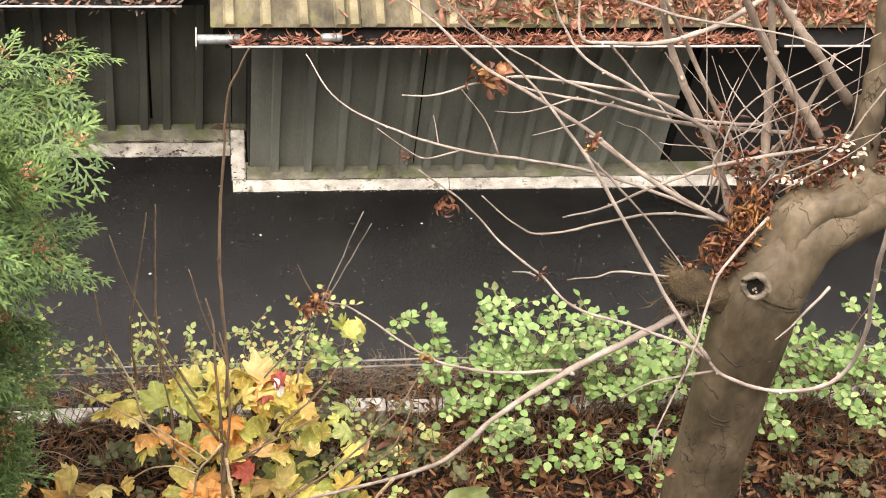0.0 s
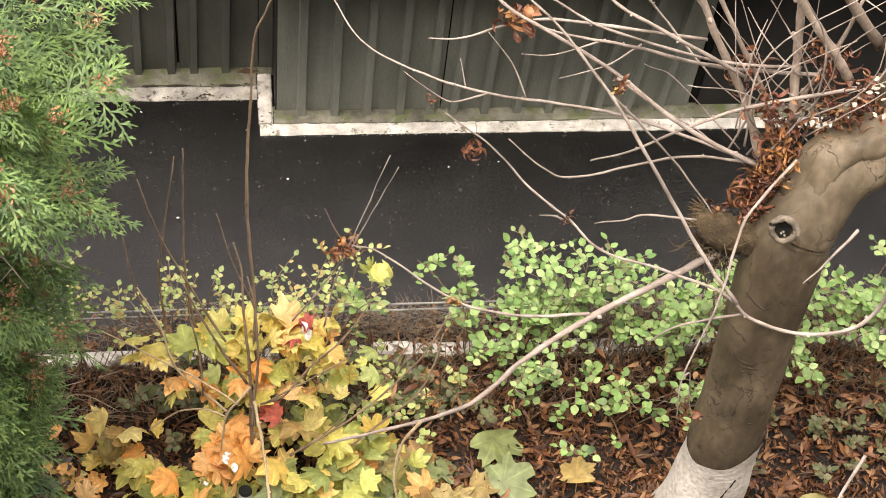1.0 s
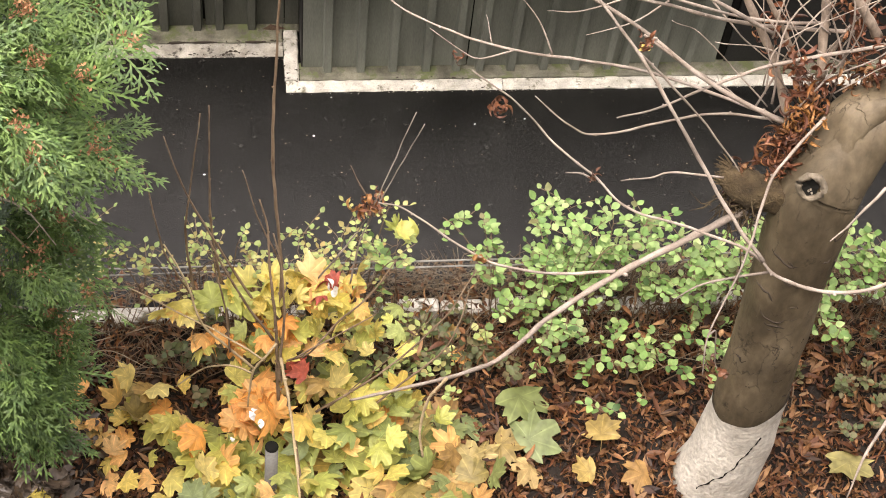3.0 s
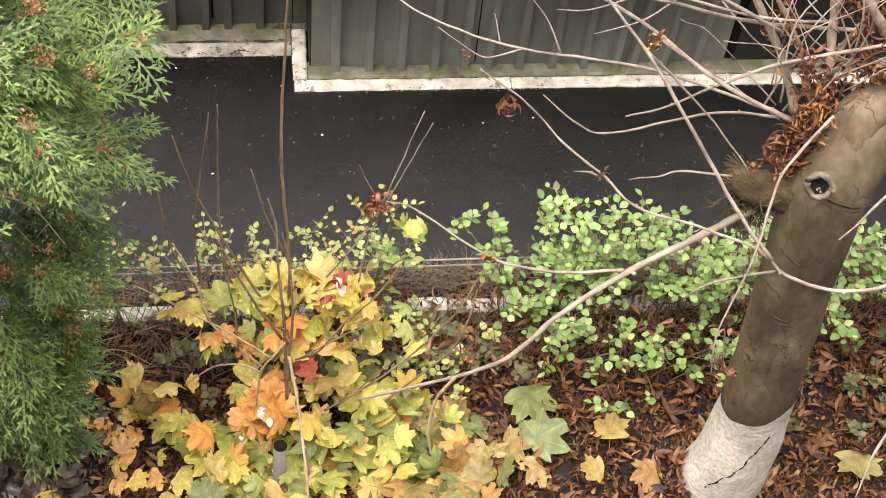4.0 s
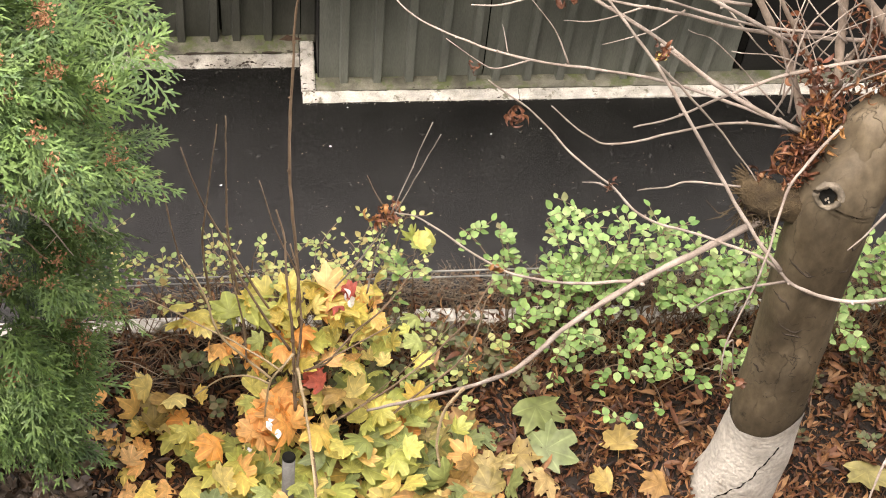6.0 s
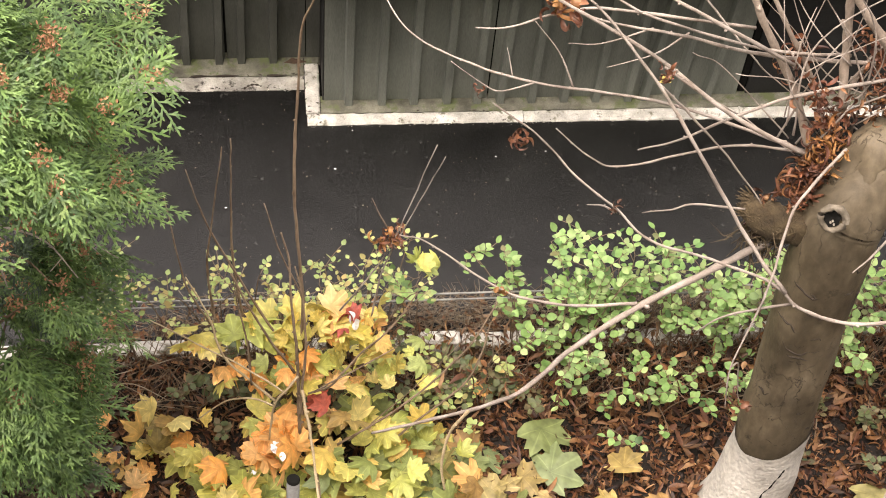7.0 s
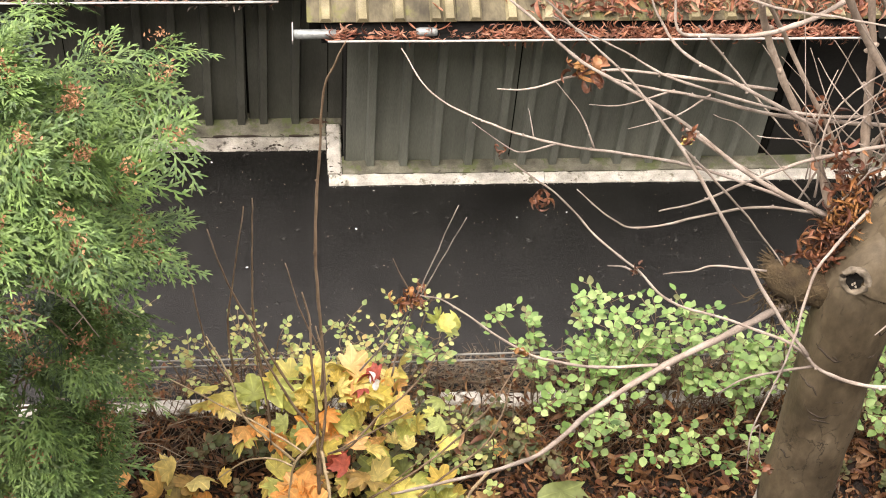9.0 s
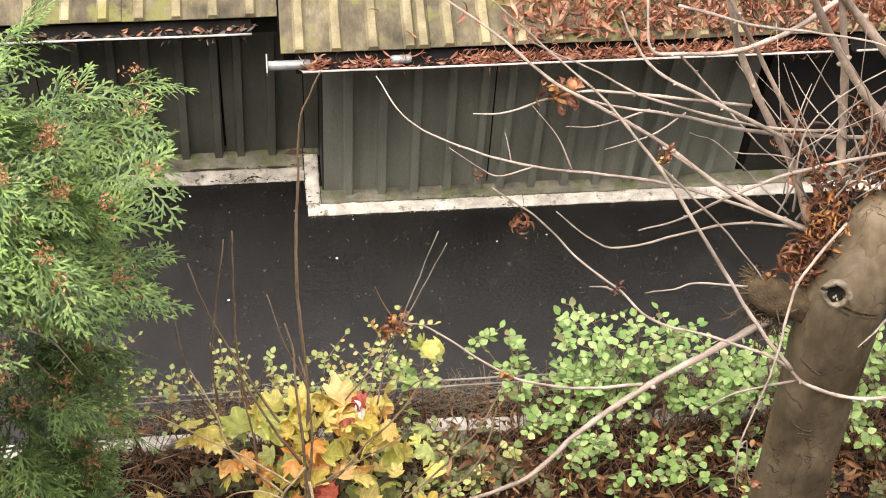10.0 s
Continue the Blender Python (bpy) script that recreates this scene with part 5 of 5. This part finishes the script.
def shrub(name, label, bases, height, spread, leaf_size, twigs, own, own_mat, rest_mat, stem_mat=BROWN_TWIG, lean=(0, 0), nodes=3):
    """Thin arching stems with side twigs and leaves in pairs; some of the leaves are pieces of their own."""
    ob = tagged(new(name), label, "shrub")
    own_meshes = [Soup().add(*o).mesh("leaf", own_mat, True) for o in OVAL] if own else []
    rest, made = Soup(), 0
    for bx, by in bases:
        h = height * rng.uniform(0.58, 1.03)
        dx, dy = rng.gauss(lean[0], spread), rng.gauss(lean[1], spread)
        z0 = bed_height(bx, by) - 0.02
        pts = spline([(bx, by, z0), (bx + dx * 0.3, by + dy * 0.3, z0 + h * 0.5), (bx + dx * 0.7, by + dy * 0.7, z0 + h * 0.88), (bx + dx, by + dy, z0 + h)], 5)
        wood = Soup().add(*tube(pts, [0.0040 - 0.0022 * i / (len(pts) - 1) for i in range(len(pts))], 5))
        ends = []
        for k in range(twigs):
            t = 1.0 if k == 0 else 1.0 - 0.68 * rng.random() ** 1.6
            p = pts[min(int(t * (len(pts) - 1)), len(pts) - 1)]
            a = rng.uniform(0, 2 * math.pi)
            ln = min(h * 0.4, rng.uniform(0.06, 0.15))
            e = p + ln * Vector((math.cos(a), math.sin(a), rng.uniform(0.0, 0.8))).normalized()
            m = (p + e) / 2 + Vector((0, 0, 0.012))
            line = spline([p, m, e], 3)
            wood.add(*tube(line, [0.0016] * len(line), 4))
            ends.append(line)
        part("stem", wood, stem_mat, ob)
        for line in ends:
            for k in range(nodes):
                at = line[max(1, len(line) - 1 - 2 * k)]
                way = (line[-1] - line[0]).normalized()
                side = way.cross(Vector((0, 0, 1)))
                side = side.normalized() if side.length > 0.05 else Vector((1, 0, 0))
                for sg in ((0,) if k == 0 else (-1, 1)):
                    if rng.random() < 0.12:
                        continue
                    d = way * (1.0 if sg == 0 else 0.35) + side * sg + Vector((rng.gauss(0, 0.2), rng.gauss(0, 0.2), rng.gauss(-0.1, 0.25)))
                    m = along(at, d, rng.gauss(0, 22), leaf_size * rng.uniform(0.65, 1.15))
                    if made < own:
                        part("leaf", rng.choice(own_meshes), None, ob).matrix_basis = m
                        made += 1
                    else:
                        rest.add(*rng.choice(OVAL), m)
    if rest.v:
        part("foliage", rest, rest_mat, ob, smooth=True, kind="stuff")
    return ob


shrub("snowberry_shrub", "bright green leafy shrub growing through the rail", [(rng.uniform(0.92, 2.22), rng.uniform(-1.62, -1.40)) for _ in range(56)], 0.67, 0.13, 0.80, 5, 300, SHRUB_LEAF, SHRUB_LEAVES, lean=(0, 0.0))
shrub("snowberry_shrub", "bright green leafy shrub beside the chestnut trunk", [(rng.uniform(2.25, 3.2), rng.uniform(-1.75, -1.48)) for _ in range(28)], 0.64, 0.14, 0.86, 5, 150, SHRUB_LEAF, SHRUB_LEAVES)
shrub("low_snowberry", "low green sprays over the leaf litter", [(rng.uniform(1.0, 2.0), rng.uniform(-1.95, -1.62)) for _ in range(30)], 0.34, 0.12, 0.84, 2, 120, SHRUB_LEAF, SHRUB_LEAVES)
shrub("straggly_shrub", "thin shrub with small yellow-green leaves at the rail", [(rng.uniform(-0.95, 0.40), rng.uniform(-1.58, -1.40)) for _ in range(34)], 0.72, 0.12, 0.56, 4, 0, None, YELLOW_SHRUB)
shrub("ground_ivy", "dull dark green groundcover on the soil", [(rng.uniform(2.3, 3.4), rng.uniform(-2.2, -1.75)) for _ in range(30)], 0.14, 0.08, 0.65, 3, 0, None, DARK_SHRUB)
shrub("low_bramble", "small mixed green leaves under the sapling", [(rng.uniform(0.05, 0.75), rng.uniform(-2.0, -1.58)) for _ in range(24)], 0.26, 0.09, 0.70, 2, 0, None, YELLOW_SHRUB)
shrub("low_bramble", "dull green leaves low between the stalks", [(rng.uniform(-0.6, 1.3), rng.uniform(-1.95, -1.55)) for _ in range(36)], 0.22, 0.09, 0.8, 3, 0, None, DARK_SHRUB)
shrub("young_shoot", "single shrub shoot with a few fresh leaves", [(0.47, -1.50), (0.43, -1.48)], 0.66, 0.03, 1.0, 3, 20, SHRUB_LEAF, SHRUB_LEAVES)

def tangle(n, mat, label, thick, tall, across=(-1.80, -1.36), far=3.2):
    q = Soup()
    for _ in range(n):
        x, y = rng.uniform(-0.2 if rng.random() < 0.6 else -1.1, far), rng.uniform(*across)
        a = Vector((x, y, rng.uniform(0.0, 0.16)))
        b = a + Vector((rng.gauss(0, 0.12), rng.gauss(0, 0.06), rng.uniform(0.0, tall)))
        c = (a + b) / 2 + Vector([rng.gauss(0, 0.02) for _ in range(3)])
        v, f = tube([a, c, b], [thick, thick * 0.8, thick * 0.4], 4)
        q.add(v, f)
    tagged(part("dry_twigs", q, mat), label, "twigs", kind="stuff")


tangle(900, BROWN_TWIG, "tangle of thin brown twigs by the rail", 0.0026, 0.30)
tangle(900, DRY_TWIG, "low mat of pale dry stalks on the alley edge", 0.0017, 0.10, (-1.38, -1.20))
tangle(800, BROWN_TWIG, "low mat of brown twigs on the alley edge", 0.0022, 0.20, (-1.40, -1.22))
tangle(800, DRY_TWIG, "tangle of pale dry stalks by the rail", 0.0018, 0.26)
tangle(420, BROWN_TWIG, "dark twigs and stalks over the edging stones", 0.0030, 0.34, (-1.82, -1.52), -0.1)
q = Soup()
for _ in range(26):
    a = Vector((rng.uniform(-1.25, -0.15), rng.uniform(-1.85, -1.48), rng.uniform(0.10, 0.30)))
    b = a + Vector((rng.choice((-1, 1)) * rng.uniform(0.12, 0.40), rng.gauss(0, 0.05), rng.gauss(0.02, 0.06)))
    c = (a + b) / 2 + Vector((0, rng.gauss(0, 0.02), rng.uniform(0.0, 0.05)))
    q.add(*tube(spline([a, c, b], 3), [0.0026, 0.0026, 0.0025, 0.0023, 0.002, 0.0018, 0.0014], 4))
tagged(part("dry_twigs", q, DRY_TWIG), "long pale dry stalks lying across the bed edge", "twigs", kind="stuff")
litter("leaf_litter", 900, lambda: (rng.uniform(-1.0, 3.2), -1.37 + 0.20 * rng.random() ** 1.8, rng.uniform(0.01, 0.12)), LITTER, "brown leaves blown against the edging stones", (0.25, 0.7), 30)
litter("undergrowth_leaves", 1500, lambda: (rng.uniform(0.0, 3.2), rng.uniform(-1.95, -1.40), rng.uniform(0.08, 0.36)), LITTER, "withered brown leaves caught in the undergrowth", (0.3, 0.7), 50)

# ---- thuja ----
rng = random.Random(41)
thuja = tagged(new("thuja"), "dense green thuja with flat sprays and brown cones", "conifer")
TC = Vector((-1.395, -2.10, 0.0))
v, f = round_limb([(TC.x, TC.y, 0.0), (TC.x + 0.02, TC.y, 1.5), (TC.x, TC.y + 0.02, 3.2)], [0.07, 0.05, 0.012], 10, 0.1, 3, 8)
part("trunk", Soup().add(v, f), BROWN_TWIG, thuja, smooth=True)


def thuja_spray(size, rnd):
    """A flat fern-like spray: an axis with alternate branchlets, each with alternate narrow fingers."""
    v, f = [], []

    def finger(x, y, ang, ln, w, z, dip):
        c, s_ = math.cos(ang), math.sin(ang)
        k = len(v)
        for a, b, dz in ((0, 0.6 * w, 0), (0.5 * ln, w, 0.0015), (0.86 * ln, 0.6 * w, -0.6 * dip * ln), (ln, 0, -dip * ln), (0.86 * ln, -0.6 * w, -0.6 * dip * ln), (0.5 * ln, -w, 0.0015), (0, -0.6 * w, 0)):
            v.append((x + a * s_ + b * c, y + a * c - b * s_, z + dz))
        f.append(tuple(range(k, k + 7)))

    bend = rnd.uniform(-0.30, 0.30)
    n = 9
    for i in range(n):
        t = i / n
        x0, y0, z0 = bend * size * t * t, size * t, -0.24 * size * t * t
        finger(x0, y0, bend * t * 2, size / n * 1.5, 0.0040, z0, 0.2 * t)
        sg = 1 if i % 2 else -1
        ln = size * (0.58 - 0.44 * t) * rnd.uniform(0.8, 1.15)
        a = bend * (0.5 + t) + sg * rnd.uniform(0.66, 0.86)
        finger(x0, y0, a, ln, 0.0040, z0, 0.25)
        for j in range(4 if ln > 0.07 else 2 if ln > 0.04 else 1):
            u, s2 = 0.24 + 0.17 * j, 1 if (j + i) % 2 else -1
            finger(x0 + math.sin(a) * ln * u, y0 + math.cos(a) * ln * u, a + s2 * rnd.uniform(0.5, 0.7), ln * (0.50 - 0.36 * u) * rnd.uniform(0.8, 1.2), 0.0037, z0 - 0.08 * ln * u, 0.15)
    return v, f


SPRAYS = [thuja_spray(rng.uniform(0.14, 0.22), rng) for _ in range(20)]


def crown_radius(z, a):
    r = float(np.interp(z, [0.40, 0.7, 1.0, 1.5, 2.0, 2.5, 2.85, 3.1, 3.3], [0.14, 0.28, 0.36, 0.46, 0.61, 0.76, 0.74, 0.52, 0.08]))
    hollow = math.exp(-((a + 1.55) / 0.8) ** 2) * float(np.interp(z, [0.6, 1.2, 2.2, 2.7], [0.05, 0.15, 0.25, 0.0]))
    skirt = 0.40 * math.exp(-((a + 0.95) / 0.5) ** 2) * float(np.interp(z, [0.5, 0.9, 1.5, 1.9], [0.3, 1.0, 0.8, 0.0]))
    return r * (1 - hollow + skirt) * (1 + 0.07 * math.sin(3 * a + z * 2.1) + 0.08 * math.sin(5 * a - z * 4.3))


# a bare gap low in the crown, where the inside shows
GAP = (1.35, 2.30, -1.7, -0.50)
HOLE, HOLE_WAY = Vector((-1.04, -2.60, 2.38)), Vector((-0.154, 0.589, -0.793))


def in_hole(p, wide):
    """Whether p lies in the bare hollow in the front of the crown."""
    d = p - HOLE
    t = d.dot(HOLE_WAY)
    return ((d - t * HOLE_WAY).length / wide) ** 2 + (t / 0.6) ** 2 < 1


cones, outer, inner = Soup(), Soup(), Soup()
wood = []
made = 0
while made < 165:
    z = rng.uniform(0.50, 3.28)
    a = rng.uniform(-2.6, 0.9) if rng.random() < 0.82 else rng.uniform(0.9, 3.4)
    if z < 1.7 and not -1.5 < a < -0.4 and rng.random() < 0.5 or z > 2.75 and rng.random() < 0.35:
        continue
    if GAP[2] < a < GAP[3] and GAP[0] < z < GAP[1] and rng.random() < 0.40:
        continue
    made += 1
    r = crown_radius(z, a) * rng.uniform(0.84, 1.02)
    way = Vector((math.cos(a), math.sin(a), 0))
    line = spline([TC + Vector((0, 0, max(0.1, z - 0.25))), TC + way * 0.55 * r + Vector((0, 0, z - 0.02)), TC + way * r + Vector((rng.gauss(0, 0.05), rng.gauss(0, 0.05), z + rng.gauss(0.02, 0.05)))], 6)
    wood.append(line)
    roll = rng.gauss(0, 32)
    m = len(line)
    for i in range(7, m):
        p = line[i]
        d = (line[i] - line[i - 1]).normalized()
        d = (d + Vector((0, 0, rng.gauss(-0.12, 0.16)))).normalized()
        side = d.cross(Vector((0, 0, 1))).normalized()
        for sg in ((-1, 1) if i < m - 1 else (-1, 0, 1)):
            if rng.random() < 0.10 or in_hole(p, 0.24):
                continue
            w = d * rng.uniform(0.7, 1.1) + side * sg * rng.uniform(0.45, 0.95) + Vector((0, 0, rng.gauss(0, 0.16) - sg * math.sin(radians(roll)) * 0.6))
            outer.add(*rng.choice(SPRAYS), along(p, w, roll + rng.gauss(0, 18), rng.uniform(0.75, 1.25) * (1.05 if z < 1.9 else 1.0)))
    if rng.random() < 0.85 and z > 0.9:
        at = line[-1] + way * rng.uniform(-0.02, 0.06) + Vector((0, 0, 0.035))
        for _ in range(rng.randint(25, 80)):
            p = at + Vector([rng.gauss(0, 0.020) for _ in range(3)])
            cones.add(*blade(0.015, 0.010, 0.6, 0.5, 0, 2), turned(p.x, p.y, p.z, rng.uniform(0, 90), rng.uniform(0, 90), rng.uniform(0, 360)))
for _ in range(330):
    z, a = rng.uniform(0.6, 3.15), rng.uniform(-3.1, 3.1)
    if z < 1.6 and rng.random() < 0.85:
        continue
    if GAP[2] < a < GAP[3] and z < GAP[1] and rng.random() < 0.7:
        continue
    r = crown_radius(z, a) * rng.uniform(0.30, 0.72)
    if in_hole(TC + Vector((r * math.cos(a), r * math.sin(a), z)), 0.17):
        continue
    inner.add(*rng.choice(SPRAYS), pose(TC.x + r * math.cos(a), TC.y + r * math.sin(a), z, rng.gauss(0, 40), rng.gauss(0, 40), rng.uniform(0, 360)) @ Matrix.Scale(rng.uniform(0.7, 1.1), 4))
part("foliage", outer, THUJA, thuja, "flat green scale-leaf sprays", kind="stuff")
part("inner_foliage", inner, THUJA_IN, thuja, "inner sprays in a green with shade put in", kind="stuff")
part("cone", cones, CONE, thuja, "small brown cones in clusters", kind="stuff")
for k, line in enumerate(wood[::3]):
    v, f = tube(line, [0.008 - 0.0005 * i for i in range(len(line))], 5)
    part("branch", Soup().add(v, f), BROWN_TWIG, thuja)
for k in range(16):
    z, a = rng.uniform(0.6, 2.6), rng.uniform(-2.4, 0.3)
    r = crown_radius(z, a)
    way = Vector((math.cos(a), math.sin(a), 0))
    line = spline([TC + way * 0.55 * r + Vector((0, 0, z)), TC + way * 0.85 * r + Vector((rng.gauss(0, 0.03), rng.gauss(0, 0.03), z + 0.02)), TC + way * (r + 0.06) + Vector((rng.gauss(0, 0.06), rng.gauss(0, 0.06), z - rng.uniform(0, 0.1)))], 4)
    q = Soup().add(*tube(line, [0.005 - 0.0004 * i for i in range(len(line))], 5))
    for i in (3, 5, 6):
        q.add(*tube([line[i], line[i] + Vector((rng.gauss(0, 0.04), rng.gauss(-0.02, 0.03), rng.gauss(-0.02, 0.03)))], [0.0025, 0.001], 4))
    part("bare_twig", q, TWIG, thuja, "pale bare dead twig")

# ---- small litter on the alley ----
for x, y, w in ((0.14, -0.31, 0.009), (0.98, -0.25, 0.007), (-0.62, 0.16, 0.008), (0.24, -0.05, 0.006), (-0.44, -0.55, 0.010), (1.25, -0.22, 0.007), (0.45, -0.70, 0.006)):
    q = Soup().add(*blade(w * 1.6, w, 0.5, 0.3, 0.3, 3))
    ob = part("leaf_scrap", q, SCRAP)
    ob.matrix_basis = turned(x, y, 0.012, 4, 3, rng.uniform(0, 360))
    tagged(ob, "tiny pale scrap lying on the asphalt", "scrap", "scraps on the asphalt")
# white bits added in place of blown-out highlights on the leaves
for x, y, z, w in ((0.130, -1.935, 1.00, 0.060), (-0.258, -1.80, 0.66, 0.045), (-0.200, -2.31, 0.62, 0.05), (-0.298, -2.353, 0.50, 0.024)):
    q = Soup()
    for k in range(4):
        q.add(*blade(w * rng.uniform(0.5, 1.0), w * rng.uniform(0.4, 0.7), rng.uniform(-1.5, 1.5), 0.6, rng.uniform(-1, 1), 5), pose(rng.gauss(0, 0.2 * w), rng.gauss(0, 0.2 * w), 0.1 * w * k, rng.gauss(0, 25), rng.gauss(0, 25), rng.uniform(0, 360)))
    ob = part("plastic_scrap", q, SCRAP)
    ob.matrix_basis = turned(x, y, z, 20, 10, rng.uniform(0, 360))
    tagged(ob, "small crumpled white bit standing for a highlight among leaves", "scrap", "white scraps")
grit = Soup()
for _ in range(420):
    x, y = rng.uniform(-1.4, 3.0), rng.uniform(-1.3, 0.2)
    if x > -0.05 and y > -0.02:
        continue
    grit.add(*blade(rng.uniform(0.003, 0.010), rng.uniform(0.002, 0.005), 0.6, 0.4, 0.5, 2), turned(x, y, 0.009, rng.gauss(0, 20), rng.gauss(0, 20), rng.uniform(0, 360)))
tagged(part("road_grit", grit, DRY_TWIG), "fine pale grit and leaf crumbs on the asphalt", "grit", kind="stuff")
